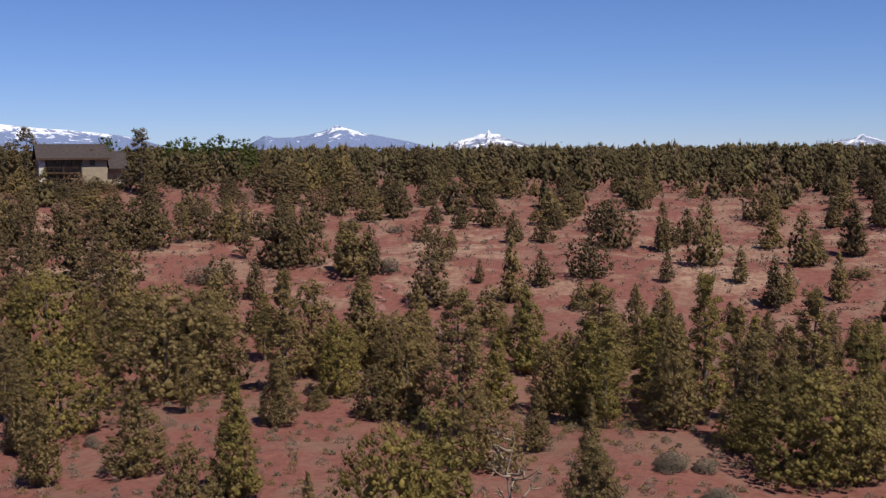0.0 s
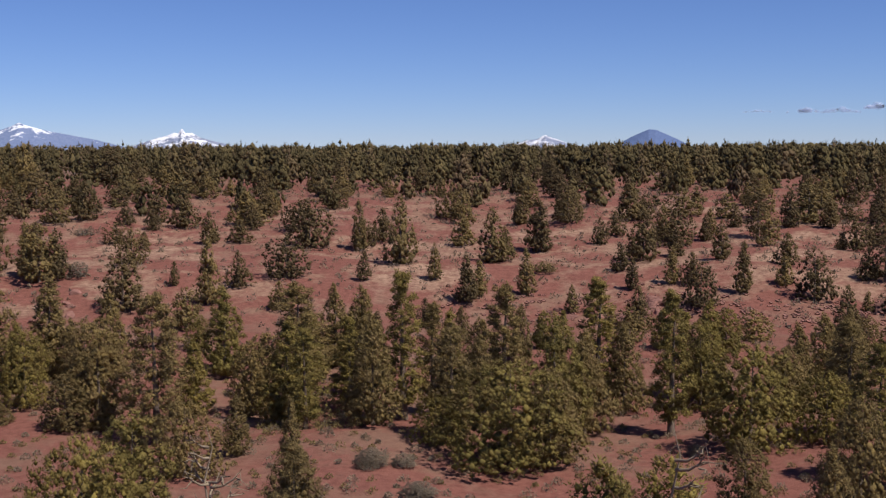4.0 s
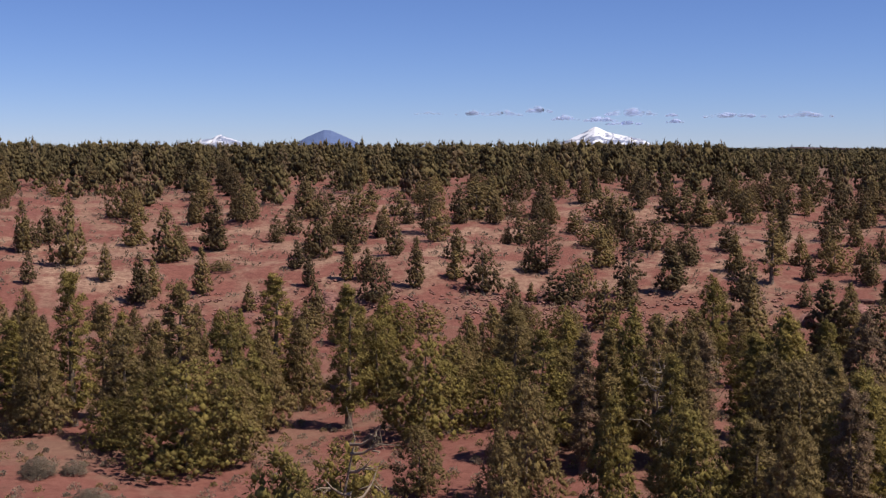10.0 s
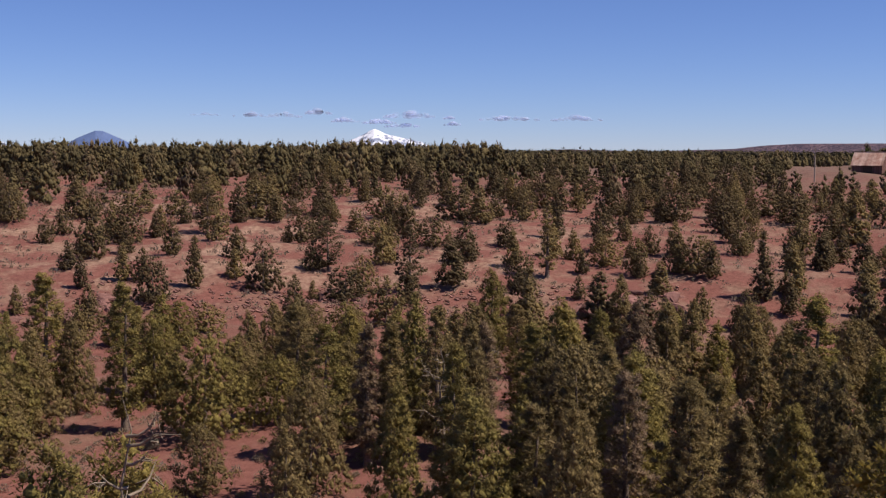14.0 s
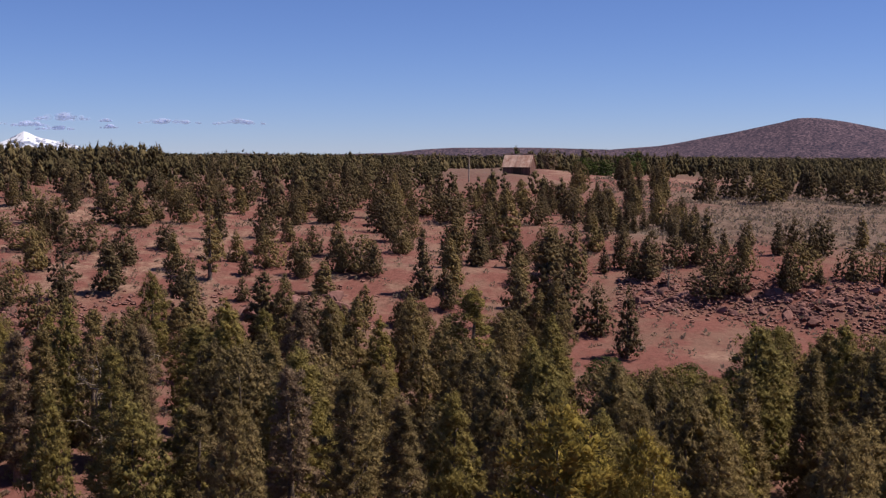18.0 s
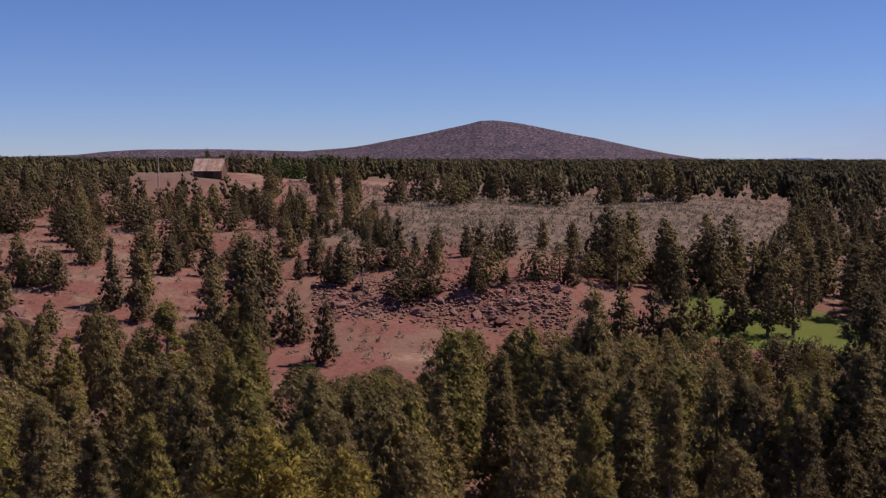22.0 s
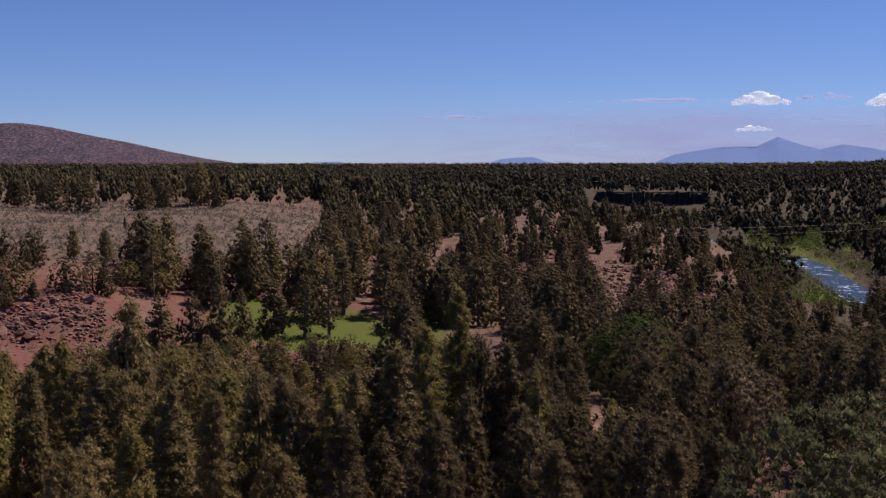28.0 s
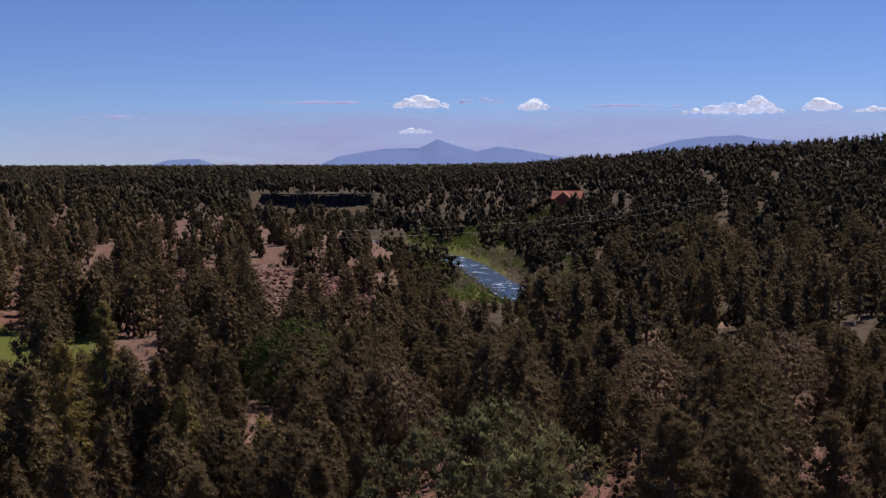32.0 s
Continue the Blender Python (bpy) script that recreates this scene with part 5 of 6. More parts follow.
def prism(bm, profile, x0, x1):
    """A solid with the given y, z outline between x0 and x1."""
    a = [bm.verts.new((x0, y, z)) for y, z in profile]
    b = [bm.verts.new((x1, y, z)) for y, z in profile]
    n = len(profile)
    bm.faces.new(a[::-1])
    bm.faces.new(b)
    for i in range(n):
        bm.faces.new((a[i], a[(i + 1) % n], b[(i + 1) % n], b[i]))
    return bm


def part(name, bm, mat, parent, label=""):
    bmesh.ops.recalc_face_normals(bm, faces=bm.faces)
    me = bpy.data.meshes.new(name)
    bm.to_mesh(me)
    bm.free()
    me.materials.append(mat)
    ob = new(name, me)
    ob.parent = parent
    return tagged(ob, label)


def boxes(name, mat, parent, *dims, label=""):
    bm = bmesh.new()
    for d in dims:
        box(bm, *d)
    return part(name, bm, mat, parent, label)


def stand(name, head, dist, turn, label, category, sink=0.0, group=""):
    """An Empty on the ground; its x runs to the right and its y away as seen from the start, turned by turn."""
    x, y = at(head, dist)
    root = new(name)
    root.matrix_world = pose(x, y, height(x, y) - sink, 0, 0, -head + turn)
    return tagged(root, label, category, group)


ROOF_DARK = plain_material("roof_shingle", (0.036, 0.030, 0.031), (0.070, 0.058, 0.058), 2.0, 0.9, 0.4, 0.03)
STUCCO = plain_material("tan_siding", (0.24, 0.205, 0.15), (0.31, 0.27, 0.20), 1.5, 0.85, 0.2, 0.01)
CREAM = plain_material("cream_trim", (0.46, 0.43, 0.37), (0.55, 0.52, 0.45), 1.5, 0.7, 0.1, 0.01)
TIMBER = plain_material("dark_timber", (0.045, 0.03, 0.022), (0.09, 0.062, 0.045), 2.5, 0.85, 0.4, 0.02)
BASALT = plain_material("basalt", (0.022, 0.021, 0.022), (0.055, 0.05, 0.05), 0.5, 0.95, 0.6, 0.1, 0.3)
PALE_ROCK = plain_material("pale_rock", (0.05, 0.043, 0.033), (0.10, 0.085, 0.062), 0.5, 0.95, 0.5, 0.1)
GLASS, n, l, b = material("window_glass", 0.08)
b.inputs["Base Color"].default_value = (0.02, 0.025, 0.03, 1)
b.inputs["Specular IOR Level"].default_value = 0.6
TIN = plain_material("rusty_tin", (0.22, 0.105, 0.075), (0.50, 0.38, 0.32), 0.55, 0.6, 0.3, 0.02, 0.22)
BARN_WOOD = plain_material("weathered_boards", (0.10, 0.055, 0.045), (0.19, 0.11, 0.09), 1.8, 0.9, 0.5, 0.02, 0.2)
RED_WALL = plain_material("red_stain", (0.22, 0.06, 0.04), (0.30, 0.09, 0.06), 1.2, 0.8, 0.2, 0.01)
RED_ROOF = plain_material("red_roof", (0.22, 0.075, 0.055), (0.30, 0.11, 0.08), 1.2, 0.7, 0.2, 0.01)
POLE_WOOD = plain_material("pole_wood", (0.25, 0.21, 0.17), (0.38, 0.33, 0.28), 3.0, 0.9, 0.3, 0.01)
STEEL, n, l, b = material("cable_steel", 0.6)
b.inputs["Base Color"].default_value = (0.30, 0.30, 0.32, 1)
b.inputs["Metallic"].default_value = 0.3

# the house on the rim
house = stand("house", -16.7, 240, 6, "two-storey tan house with a dark shingle roof on the rim", "house", -0.45)
boxes("wall", STUCCO, house, (-6.1, 6.1, 2.0, 9.0, 0, 5.2), (1.4, 6.1, 0.2, 2.0, 0, 5.2), label="tan siding")
boxes("foundation", STUCCO, house, (-6.0, 6.0, 2.1, 8.9, -1.6, -0.003), (1.5, 6.0, 0.3, 2.1, -1.6, -0.003), (6.003, 9.5, 2.3, 7.9, -1.6, -0.003))
boxes("corner_wall", CREAM, house, (-6.2, -5.0, 0.2, 2.0, -1.6, 5.2), label="cream corner wall")
bm = bmesh.new()
prism(bm, [(-0.6, 5.1), (4.6, 7.75), (9.8, 5.1), (9.8, 5.35), (4.6, 8.0), (-0.6, 5.35)], -6.7, 6.6)
part("roof", bm, ROOF_DARK, house, "dark brown shingle roof")
bm = bmesh.new()
prism(bm, [(0.4, 5.2), (4.6, 7.7), (8.8, 5.2)], -6.1, -5.9)
prism(bm, [(0.4, 5.2), (4.6, 7.7), (8.8, 5.2)], 5.9, 6.1)
part("gable", bm, STUCCO, house)
boxes("fascia", TIMBER, house, (-6.75, 6.65, -0.68, -0.6, 5.0, 5.34))
boxes("roof_vent", TIMBER, house, (3.3, 3.8, 1.9, 2.4, 6.4, 7.0))
balcony = boxes("balcony", TIMBER, house, (-5.2, 1.5, 0.0, 2.1, 2.45, 2.7), label="timber balcony")
boxes("handrail", TIMBER, balcony, (-5.2, 1.5, 0.0, 0.08, 3.6, 3.7))
for i in range(23):
    boxes("baluster", TIMBER, balcony, (-5.1 + i * 0.29, -5.06 + i * 0.29, 0.02, 0.06, 2.7, 3.6))
for i in range(3):
    boxes("post", TIMBER, house, (-5.05 + i * 3.2, -4.9 + i * 3.2, 0.05, 0.2, -1.6, 5.1))
for i in range(4):
    w = boxes("window", TIMBER, house, (-4.7 + i * 1.5, -3.4 + i * 1.5, 1.93, 1.99, 2.75, 4.9))
    boxes("pane", GLASS, w, (-4.62 + i * 1.5, -3.48 + i * 1.5, 1.90, 1.925, 2.85, 4.82))
for i in range(3):
    w = boxes("window", TIMBER, house, (-4.7 + i * 2.0, -3.0 + i * 2.0, 1.93, 1.99, 0.3, 2.2))
    boxes("pane", GLASS, w, (-4.6 + i * 2.0, -3.1 + i * 2.0, 1.90, 1.925, 0.4, 2.1))
w = boxes("window", TIMBER, house, (3.0, 3.9, 0.12, 0.19, 3.9, 4.9))
boxes("pane", GLASS, w, (3.08, 3.82, 0.09, 0.115, 3.98, 4.82))
wing = boxes("wing", STUCCO, house, (6.1, 9.6, 2.2, 8.0, 0, 3.4), label="lower side wing")
bm = bmesh.new()
prism(bm, [(1.0, 3.1), (5.1, 6.3), (9.2, 3.1), (9.2, 3.35), (5.1, 6.55), (1.0, 3.35)], 6.62, 10.2)
part("roof", bm, ROOF_DARK, wing)
boxes("door", CREAM, wing, (8.2, 9.1, 2.12, 2.19, 0, 2.1))

# the old barn on the plateau
barn = stand("barn", 58.35, 330, -14, "old barn with a rusty tin roof in the dry field", "barn", 0.1)
for i in range(14):
    x0 = -4.0 + i * 0.571
    for y0, y1, z0, z1 in ((-0.5, 3.2, 2.2, 5.7), (3.2, 6.9, 5.7, 2.2)):
        bm = bmesh.new()
        prism(bm, [(y0, z0), (y1, z1), (y1, z1 + 0.07), (y0, z0 + 0.07)], x0, x0 + 0.55)
        part("roof_sheet", bm, TIN, barn)
for i in range(20):
    boxes("board", BARN_WOOD, barn, (-3.8 + i * 0.38, -3.8 + i * 0.38 + 0.36, 0, 0.08, 0, 2.45))
    boxes("board", BARN_WOOD, barn, (-3.8 + i * 0.38, -3.8 + i * 0.38 + 0.36, 6.3, 6.38, 0, 2.45))
for side in (-3.8, 3.72):
    for i in range(16):
        y0 = 0.1 + i * 0.39
        top = 2.3 + (3.0 - abs(y0 + 0.18 - 3.2)) * 0.95
        boxes("board", BARN_WOOD, barn, (side, side + 0.08, y0, y0 + 0.37, 0, max(2.4, top)))
boxes("ridge_cap", TIN, barn, (-4.05, 4.05, 3.0, 3.4, 5.70, 5.80))
# dark panel on the boards stands for the shade of an opening
boxes("doorway", TIMBER, barn, (-1.0, 1.4, -0.06, -0.01, 0, 2.1), label="dark panel painted as a shaded opening")


def utility_pole(head, dist, tall, label):
    root = stand("utility_pole", head, dist, 0, label, "pole")
    v, f = tube([(0, 0, -0.5), (0, 0, tall * 0.5), (0, 0, tall)], [0.16, 0.14, 0.11], 8)
    mesh_object("shaft", v, f, POLE_WOOD, root, True)
    boxes("crossarm", POLE_WOOD, root, (-0.9, 0.9, -0.06, 0.06, tall - 0.7, tall - 0.55))
    for x in (-0.8, 0.0, 0.8):
        v, f = tube([(x, 0, tall - 0.55), (x, 0, tall - 0.42), (x, 0, tall - 0.36)], [0.05, 0.06, 0.02], 6)
        mesh_object("insulator", v, f, CREAM, root)
    return root


utility_pole(56.15, 277, 7.4, "weathered wooden utility pole standing near the barn")


def cable(p0, p1, sag, label):
    p0, p1 = np.array(p0), np.array(p1)
    pts = [p0 + (p1 - p0) * u + (0, 0, -4 * sag * u * (1 - u)) for u in np.linspace(0, 1, 25)]
    v, f = tube(pts, [0.012] * 25, 4)
    return tagged(mesh_object("power_cable", v, f, STEEL), label, "cable", "power cables")


cable((185.4, -33.2, 19.3), (208.3, -115.2, 23.5), 1.6, "thin steel power cable spanning the river valley")
cable((186.4, -33.3, 18.2), (210.4, -113.4, 22.1), 1.6, "thin steel power cable spanning the river valley")
cable((421.0, -44.1, 21.5), (548.6, -127.7, 28.3), 1.5, "thin steel power cable over the far wood")

# the red house in the valley wood
red = stand("house", 111.75, 400, -8, "red timber house with a red roof among dark trees", "house", 0.2)
boxes("wall", RED_WALL, red, (-4.5, 4.5, 0, 7, 0, 3.2))
bm = bmesh.new()
prism(bm, [(-0.6, 3.0), (3.5, 5.6), (7.6, 3.0), (7.6, 3.2), (3.5, 5.8), (-0.6, 3.2)], -5.0, 5.0)
part("roof", bm, RED_ROOF, red, "red roof")
wing = boxes("wing", RED_WALL, red, (-2.6, 1.6, -3.5, 0, 0, 3.6))
bm = bmesh.new()
v = [bm.verts.new(c) for c in ((-3.1, -4.0, 3.4), (-0.5, -4.0, 5.6), (2.1, -4.0, 3.4), (-3.1, 3.4, 3.4), (-0.5, 3.4, 5.6), (2.1, 3.4, 3.4))]
for f in ((0, 1, 4, 3), (1, 2, 5, 4), (0, 2, 1), (3, 4, 5), (0, 3, 5, 2)):
    bm.faces.new([v[i] for i in f])
part("roof", bm, RED_ROOF, wing)
for i in range(3):
    w = boxes("window", CREAM, red, (-4.0 + i * 3.2, -2.9 + i * 3.2, -0.06, -0.01, 1.0, 2.4))
    boxes("pane", GLASS, w, (-3.9 + i * 3.2, -3.0 + i * 3.2, -0.09, -0.065, 1.1, 2.3))

# ---- river ----
WATER_MAT, n, l, b = material("river_water", 0.12)
co = n.new("ShaderNodeTexCoord").outputs["Object"]
wv = noise_tex(n, l, 0.9, 6.0, 0.7, co)
foam = ramp(n, l, noise_tex(n, l, 0.35, 6.0, 0.75, co), [(0.55, (0, 0, 0)), (0.66, (1, 1, 1))])
l.new(mix(n, l, foam, (0.03, 0.05, 0.075), (0.55, 0.6, 0.68)), b.inputs["Base Color"])
l.new(ramp(n, l, foam, [(0.0, (0.1, 0.1, 0.1)), (1.0, (0.7, 0.7, 0.7))]), b.inputs["Roughness"])
b.inputs["Specular IOR Level"].default_value = 0.6
bump(n, l, b, wv, 0.7, 0.25)
verts = []
line = []
for (ax, ay), (bx, by) in zip(RIVER_XY[:-1], RIVER_XY[1:]):
    for u in np.linspace(0, 1, 12, endpoint=False):
        line.append((ax + (bx - ax) * u, ay + (by - ay) * u))
line = np.array(line)
tang = np.gradient(line, axis=0)
tang /= np.linalg.norm(tang, axis=1, keepdims=True)
side = np.stack([-tang[:, 1], tang[:, 0]], 1)
cross = np.linspace(-3.8, 3.8, 9)
rv = np.stack([np.stack([line[:, 0] + side[:, 0] * c, line[:, 1] + side[:, 1] * c, np.full(len(line), WATER)], 1) for c in cross], 1)
ix = np.arange(rv.shape[0] * 9).reshape(-1, 9)
rq = np.stack([ix[:-1, :-1], ix[1:, :-1], ix[1:, 1:], ix[:-1, 1:]], -1).reshape(-1, 4)
tagged(mesh_object("river", rv.reshape(-1, 3), rq, WATER_MAT, None, True), "blue river with white riffles in the valley", "river", kind="structure")


# ---- rocks ----
def boulder_meshes(count):
    out = []
    for k in range(count):
        rng = np.random.RandomState(300 + k)
        bm = bmesh.new()
        bmesh.ops.create_icosphere(bm, subdivisions=2, radius=0.5)
        cuts = rng.normal(size=(11, 3))
        cuts /= np.linalg.norm(cuts, axis=1, keepdims=True)
        depth = rng.uniform(0.2, 0.4, 11)
        for vert in bm.verts:
            p = np.array(vert.co)
            for c, dd in zip(cuts, depth):
                over = p @ c - dd
                if over > 0:
                    p = p - c * over
            vert.co = p * (1 + rng.uniform(-0.04, 0.04))
        me = bpy.data.meshes.new("boulder")
        bm.to_mesh(me)
        bm.free()
        me.materials.append(ROCK)
        out.append(me)
    return out


BOULDERS = boulder_meshes(7)


def outcrop(head0, head1, dist0, dist1, count, size, label, seed):
    """Boulders strewn along a broken lava ledge."""
    rng = np.random.RandomState(seed)
    hm, dm = (head0 + head1) / 2, (dist0 + dist1) / 2
    cx, cy = at(hm, dm)
    root = new("rock_outcrop")
    root.location = (cx, cy, height(cx, cy))
    tagged(root, label, "rocks", "lava outcrops")
    lumps = rng.uniform(size=(max(3, count // 22), 2))
    for _ in range(count):
        c = lumps[rng.randint(len(lumps))] if rng.uniform() < 0.8 else rng.uniform(size=2)
        hd, dd = c + rng.normal(0, 1, 2) * (0.05, 0.09)
        x, y = at(head0 + (head1 - head0) * hd, dist0 + (dist1 - dist0) * min(max(dd, -0.1), 1.1))
        s = size * rng.uniform(0.25, 1.0) ** 2.2 * 1.9
        o = new("boulder", BOULDERS[rng.randint(7)])
        o.parent = root
        o.matrix_basis = Matrix.Translation(-root.location) @ pose(x, y, height(x, y) + s * 0.05, *rng.uniform(-25, 25, 2), rng.uniform(0, 360)) @ Matrix.Diagonal((s * rng.uniform(1.0, 2.0), s, s * rng.uniform(0.55, 0.9), 1))
    return root


outcrop(64.5, 69.5, 138.5, 145, 230, 0.8, "broken ledge of purple-brown lava boulders above red soil", 1)
outcrop(69.5, 74.5, 139.5, 145.5, 210, 0.8, "broken ledge of purple-brown lava boulders under junipers", 2)
outcrop(45.5, 50.5, 127, 137, 90, 1.2, "dark lava boulders on the red slope", 3)
outcrop(18.5, 24, 126, 136, 80, 1.0, "low dark lava ledge on the red slope", 4)
outcrop(33, 38, 127, 137, 80, 0.9, "scattered dark lava rocks on the red slope", 5)
outcrop(93, 97.5, 172, 186, 120, 1.2, "pale and dark rock ledges on the wooded slope", 6)
outcrop(99, 106, 196, 215, 120, 1.3, "dark basalt ledge above the river bend", 7)
outcrop(-13, -2, 122, 140, 30, 0.9, "scattered grey-brown rocks on the red slope", 8)

cliff = stand("basalt_cliff", 100.2, 548, 0, "dark basalt cliff with a pale rim above the river canyon", "cliff", 0.5)
crng = np.random.RandomState(21)
for i in range(46):
    x0 = -24 + i * 1.05 + crng.uniform(-0.2, 0.2)
    top = 9.6 + 0.5 * math.sin(i * 0.4) + crng.uniform(-0.8, 0.3)
    front = crng.uniform(-1.2, 0.4) + 0.006 * (i - 23) ** 2
    bm = bmesh.new()
    box(bm, x0, x0 + crng.uniform(0.95, 1.3), front, front + 7, 0, top)
    bmesh.ops.bevel(bm, geom=bm.edges[:], offset=0.12, segments=1, affect="EDGES")
    part("column", bm, BASALT, cliff)
boxes("rim", PALE_ROCK, cliff, (-24, 24.5, 2.5, 9, 9.2, 9.7), label="pale grassy rim")

# ---- dead wood ----
def snag(head, dist, tall, label, seed, limbs=12, lean=0.0):
    x, y = at(head, dist)
    rng = np.random.RandomState(seed)
    root = new("dead_tree")
    root.matrix_world = pose(x, y, height(x, y) - 0.1, lean, 0, rng.uniform(0, 360))
    tagged(root, label, "tree", "dead junipers")
    v, f = tube([(0, 0, -0.2), (0.1, 0, tall * 0.3), (-0.12, 0.1, tall * 0.65), (0.16, 0.05, tall * 0.82), (-0.12, 0, tall * 0.93), (0.1, 0, tall)], [0.16, 0.10, 0.05, 0.035, 0.02, 0.006], 8)
    mesh_object("trunk", v, f, DEADWOOD, root, True)
    for i in range(limbs):
        u = rng.uniform(0.62 if tall > 9 else 0.3, 0.95)
        th = rng.uniform(0, 2 * math.pi)
        ln = min(tall * 0.3, 1.7) * rng.uniform(0.5, 1.0) * (1.25 - u * 0.7)
        p = np.array([0, 0, tall * u])
        dr = np.array([math.cos(th), math.sin(th), 0])
        sd = np.array([-math.sin(th), math.cos(th), 0])
        k = rng.uniform(-0.25, 0.25)
        limb = [p, p + dr * ln * 0.4 + (0, 0, ln * 0.05), p + dr * ln * 0.75 + sd * ln * k + (0, 0, ln * 0.3), p + dr * ln + sd * ln * k * 2 + (0, 0, ln * 0.65)]
        pieces = [tube(limb, [0.055, 0.042, 0.026, 0.008], 5)]
        for _ in range(3):
            q = limb[2] + rng.normal(size=3) * 0.05
            pieces.append(tube([q, q + dr * ln * 0.2 + rng.normal(size=3) * ln * 0.15, q + dr * ln * 0.35 + rng.normal(size=3) * ln * 0.25], [0.03, 0.02, 0.006], 4))
        v, f = join(pieces)
        mesh_object("limb", v, f, DEADWOOD, root, True)
    return root


snag(3.18, 40.0, 10.1, "bare pale dead juniper with spreading limbs on the canyon floor", 1)
snag(24.87, 31.7, 12.6, "grey dead snag rising out of a living juniper", 2)
snag(65.32, 144.1, 3.2, "small bare dead tree on the red slope", 3)
snag(39.30, 72.2, 8.0, "grey dead trunk among the canyon trees", 4)
snag(41.26, 80.7, 7.1, "pale dead trunk among the canyon trees", 5)

# ---- clouds ----
def cloud_material(name, colour, glow, cover):
    m, n, l, b = material(name, 1.0)
    b.inputs["Specular IOR Level"].default_value = 0.0
    b.inputs["Base Color"].default_value = (*colour, 1)
    b.inputs["Emission Color"].default_value = (*colour, 1)
    # emission brightens the clouds' shaded undersides
    b.inputs["Emission Strength"].default_value = glow
    f = noise_tex(n, l, 0.014, 3.0, 0.5, n.new("ShaderNodeNewGeometry").outputs["Position"])
    l.new(ramp(n, l, f, [(0.30, (0, 0, 0)), (0.62, (cover, cover, cover))]), b.inputs["Alpha"])
    return m


PUFF = cloud_material("cloud_white", (0.68, 0.69, 0.76), 0.42, 0.75)
VEIL = cloud_material("cloud_grey", (0.33, 0.38, 0.54), 0.40, 0.45)
THIN = cloud_material("cloud_thin", (0.40, 0.41, 0.58), 0.62, 0.36)


def cloud(head, up, dist, width, tall, mat, seed, label):
    """Lumps heaped into one cloud. up: slope of the line to it; width and tall in metres."""
    rng = np.random.RandomState(seed)
    bm = bmesh.new()
    count = 22
    if mat is not PUFF:
        width, tall = width * 1.35, tall * 1.6
    for i in range(count):
        u = rng.uniform(-1, 1)
        s = tall * 0.5 * rng.uniform(0.5, 1.0) * (1.05 - abs(u) * 0.7)
        m = Matrix.Translation((u * width / 2 * 0.85, rng.uniform(-0.5, 0.5) * tall, s * 0.5 + rng.uniform(0, 0.3) * tall * (1 - abs(u)))) @ Matrix.Diagonal((s * rng.uniform(1.0, 1.6) * max(1.0, width / tall / 7), s, s * 0.8, 1))
        bmesh.ops.create_icosphere(bm, subdivisions=2, radius=1.0, matrix=m)
    for vert in bm.verts:
        vert.co += Vector(noise.noise_vector(vert.co * (6 / tall))) * tall * 0.08
    me = bpy.data.meshes.new("cloud")
    bm.to_mesh(me)
    bm.free()
    for p in me.polygons:
        p.use_smooth = True
    me.materials.append(mat)
    ob = new("cloud", me)
    x, y = at(head, dist)
    ob.matrix_world = pose(x, y, EYE + up * dist - tall * 0.3, 0, 0, -head)
    return tagged(ob, label, "cloud", "clouds", kind="structure")


cloud(28.46, 0.0278, 4500, 93, 8, VEIL, 1, "thin grey streak of cloud over the mountains")
cloud(30.53, 0.0280, 4500, 114, 17, VEIL, 2, "thin grey streak of cloud over the mountains")
cloud(31.97, 0.0277, 4500, 120, 17, VEIL, 3, "thin grey streak of cloud over the mountains")
cloud(33.57, 0.0305, 4500, 87, 19, VEIL, 4, "thin grey streak of cloud over the mountains")
cloud(34.80, 0.0238, 4500, 87, 15, VEIL, 5, "thin grey streak of cloud over the mountains")
cloud(36.37, 0.0229, 4500, 108, 17, VEIL, 6, "thin grey streak of cloud over the mountains")
cloud(37.82, 0.0285, 4500, 162, 25, VEIL, 7, "thin grey streak of cloud over the mountains")
cloud(37.56, 0.0198, 4500, 124, 12, VEIL, 8, "thin grey streak of cloud over the mountains")
cloud(39.65, 0.0262, 4500, 41, 10, VEIL, 9, "thin grey streak of cloud over the mountains")
cloud(39.79, 0.0212, 4500, 54, 12, VEIL, 10, "thin grey streak of cloud over the mountains")
cloud(42.39, 0.0258, 4500, 203, 17, VEIL, 11, "thin grey streak of cloud over the mountains")
cloud(45.61, 0.0257, 4500, 162, 17, VEIL, 12, "thin grey streak of cloud over the mountains")
cloud(105.14, 0.0483, 4500, 232, 58, PUFF, 40, "small white heaped cloud above the horizon")
cloud(110.38, 0.0457, 4500, 137, 50, PUFF, 41, "small white heaped cloud above the horizon")
cloud(104.87, 0.0255, 4500, 141, 29, PUFF, 42, "small white heaped cloud above the horizon")
cloud(119.47, 0.0420, 4500, 415, 54, PUFF, 43, "small white heaped cloud above the horizon")
cloud(120.45, 0.0462, 4500, 124, 46, PUFF, 44, "small white heaped cloud above the horizon")
cloud(123.18, 0.0438, 4500, 149, 54, PUFF, 45, "small white heaped cloud above the horizon")
cloud(125.39, 0.0397, 4500, 145, 25, PUFF, 46, "small white heaped cloud above the horizon")
cloud(100.30, 0.0482, 4650, 539, 12, THIN, 60, "long thin grey veil of cloud")
cloud(107.89, 0.0500, 4650, 166, 21, THIN, 61, "long thin grey veil of cloud")
cloud(114.40, 0.0448, 4650, 456, 12, THIN, 62, "long thin grey veil of cloud")
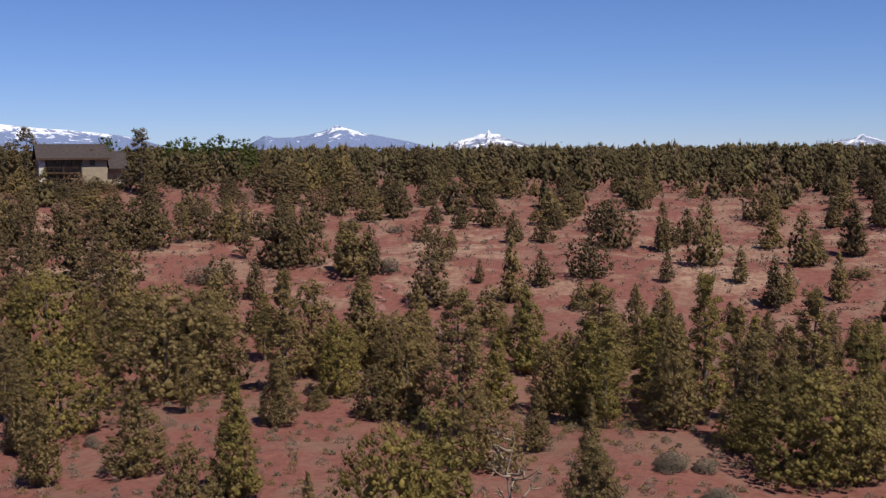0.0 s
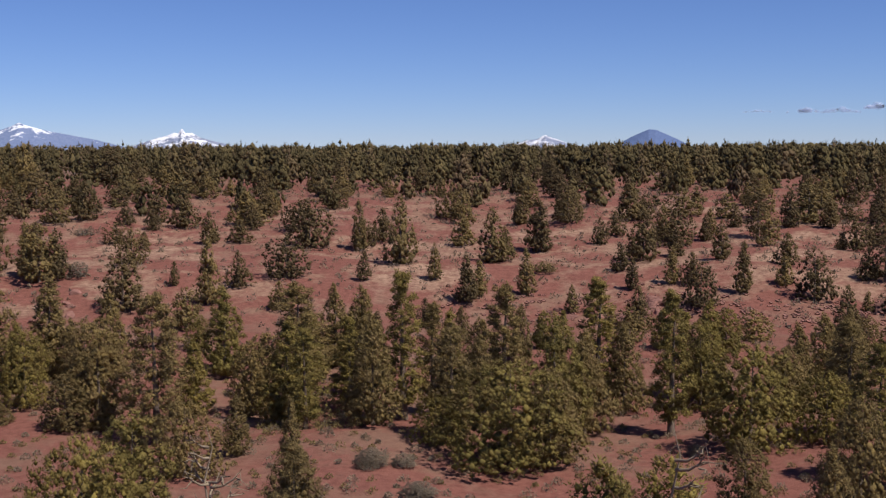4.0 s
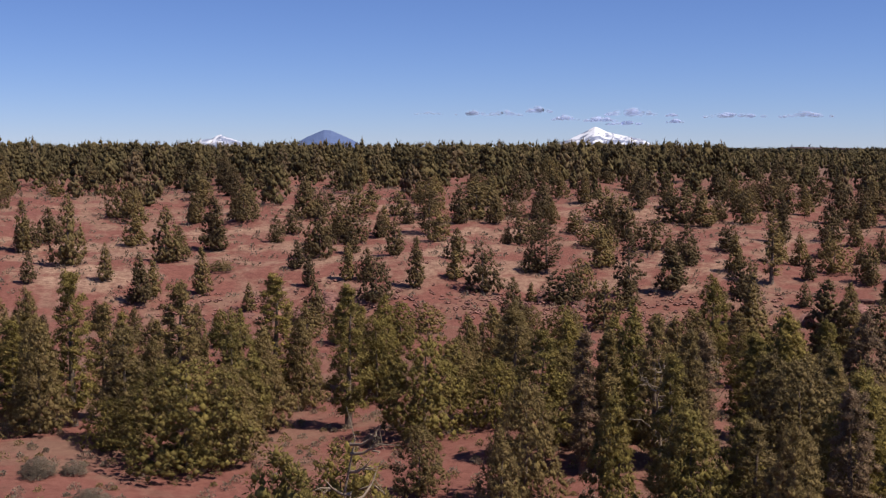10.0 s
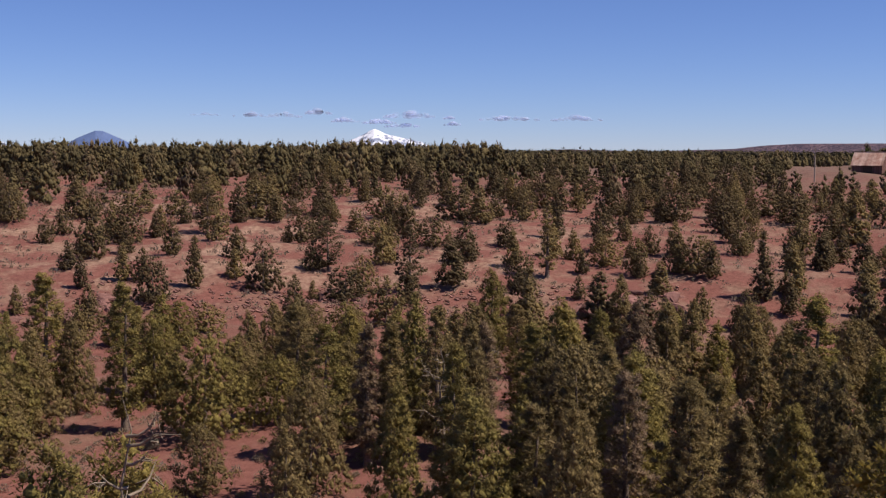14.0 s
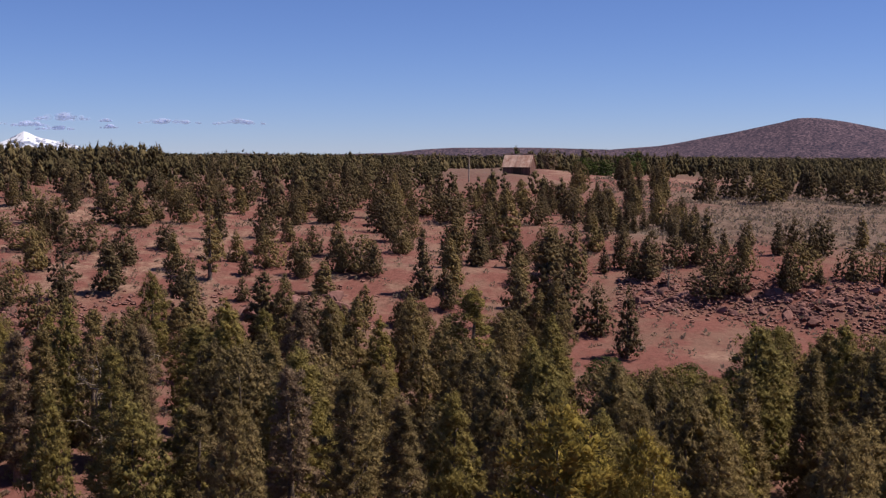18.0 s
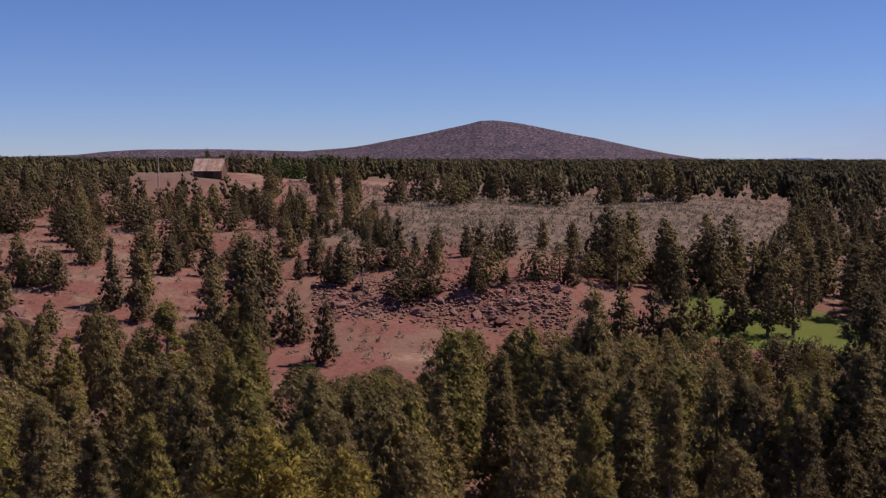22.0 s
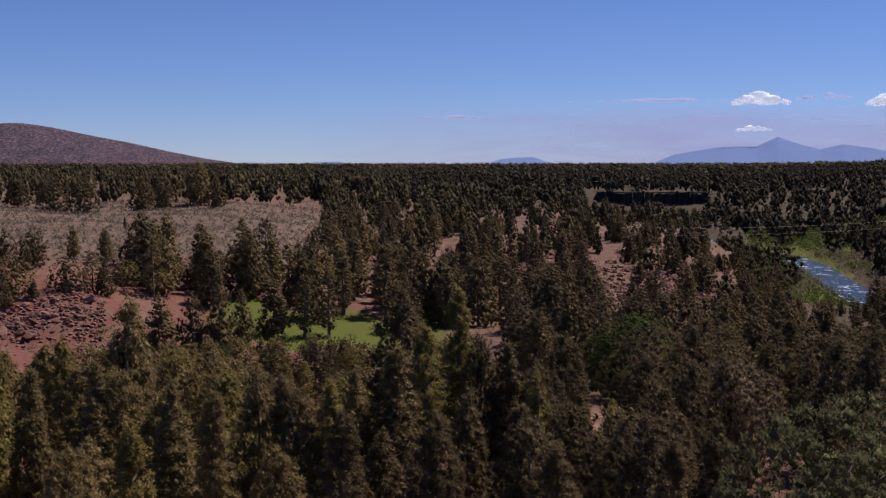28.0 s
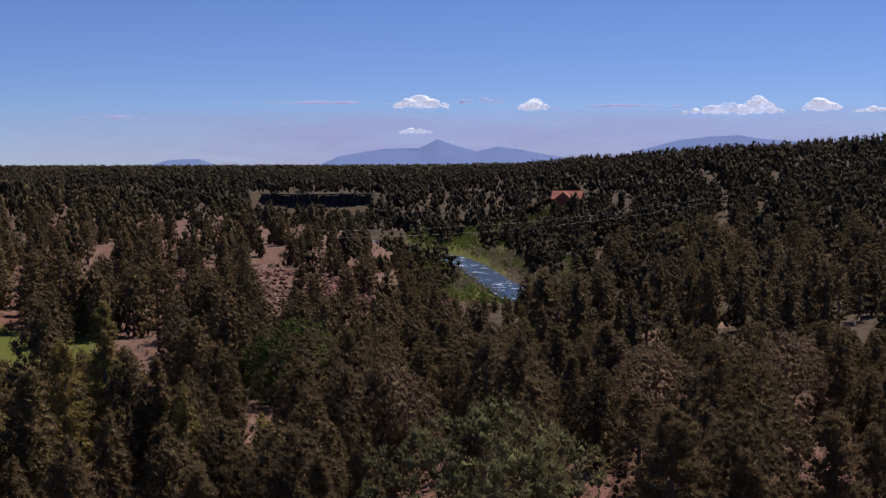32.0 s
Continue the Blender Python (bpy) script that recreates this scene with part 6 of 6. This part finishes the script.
cloud(91.17, 0.0353, 4650, 249, 10, THIN, 63, "long thin grey veil of cloud")


# a wide glowing sheet painted as thin haze low over the horizon, behind the buttes
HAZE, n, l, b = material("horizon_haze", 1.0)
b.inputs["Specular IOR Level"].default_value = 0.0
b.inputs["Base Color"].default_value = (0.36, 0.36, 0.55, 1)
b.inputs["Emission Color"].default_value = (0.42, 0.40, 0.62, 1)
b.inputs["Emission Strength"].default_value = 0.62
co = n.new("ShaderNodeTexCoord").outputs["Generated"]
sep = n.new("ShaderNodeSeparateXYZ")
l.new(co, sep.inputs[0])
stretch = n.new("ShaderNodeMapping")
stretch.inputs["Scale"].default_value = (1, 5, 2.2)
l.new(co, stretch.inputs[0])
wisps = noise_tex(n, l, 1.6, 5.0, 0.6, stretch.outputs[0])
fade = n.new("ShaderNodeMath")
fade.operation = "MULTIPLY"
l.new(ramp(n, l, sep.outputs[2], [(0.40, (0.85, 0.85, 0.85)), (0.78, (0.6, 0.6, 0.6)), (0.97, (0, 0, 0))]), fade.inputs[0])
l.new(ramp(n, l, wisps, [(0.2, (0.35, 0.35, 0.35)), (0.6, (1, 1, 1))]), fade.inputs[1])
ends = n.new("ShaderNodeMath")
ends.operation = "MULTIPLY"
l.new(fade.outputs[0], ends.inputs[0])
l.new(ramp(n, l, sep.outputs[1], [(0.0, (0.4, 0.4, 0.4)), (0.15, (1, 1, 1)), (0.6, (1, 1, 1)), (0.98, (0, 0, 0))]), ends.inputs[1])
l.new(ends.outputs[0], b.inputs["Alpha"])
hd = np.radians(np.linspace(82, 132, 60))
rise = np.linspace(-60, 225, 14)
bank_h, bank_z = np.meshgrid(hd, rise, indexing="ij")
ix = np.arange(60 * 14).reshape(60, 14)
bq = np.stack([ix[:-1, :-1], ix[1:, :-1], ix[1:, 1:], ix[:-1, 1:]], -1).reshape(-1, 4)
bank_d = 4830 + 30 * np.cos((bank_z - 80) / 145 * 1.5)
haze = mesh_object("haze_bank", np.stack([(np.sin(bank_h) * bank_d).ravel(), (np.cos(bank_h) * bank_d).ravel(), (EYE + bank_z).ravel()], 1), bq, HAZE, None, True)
tagged(haze, "glowing sheet painted as thin lavender haze low over the horizon", "cloud", kind="structure")
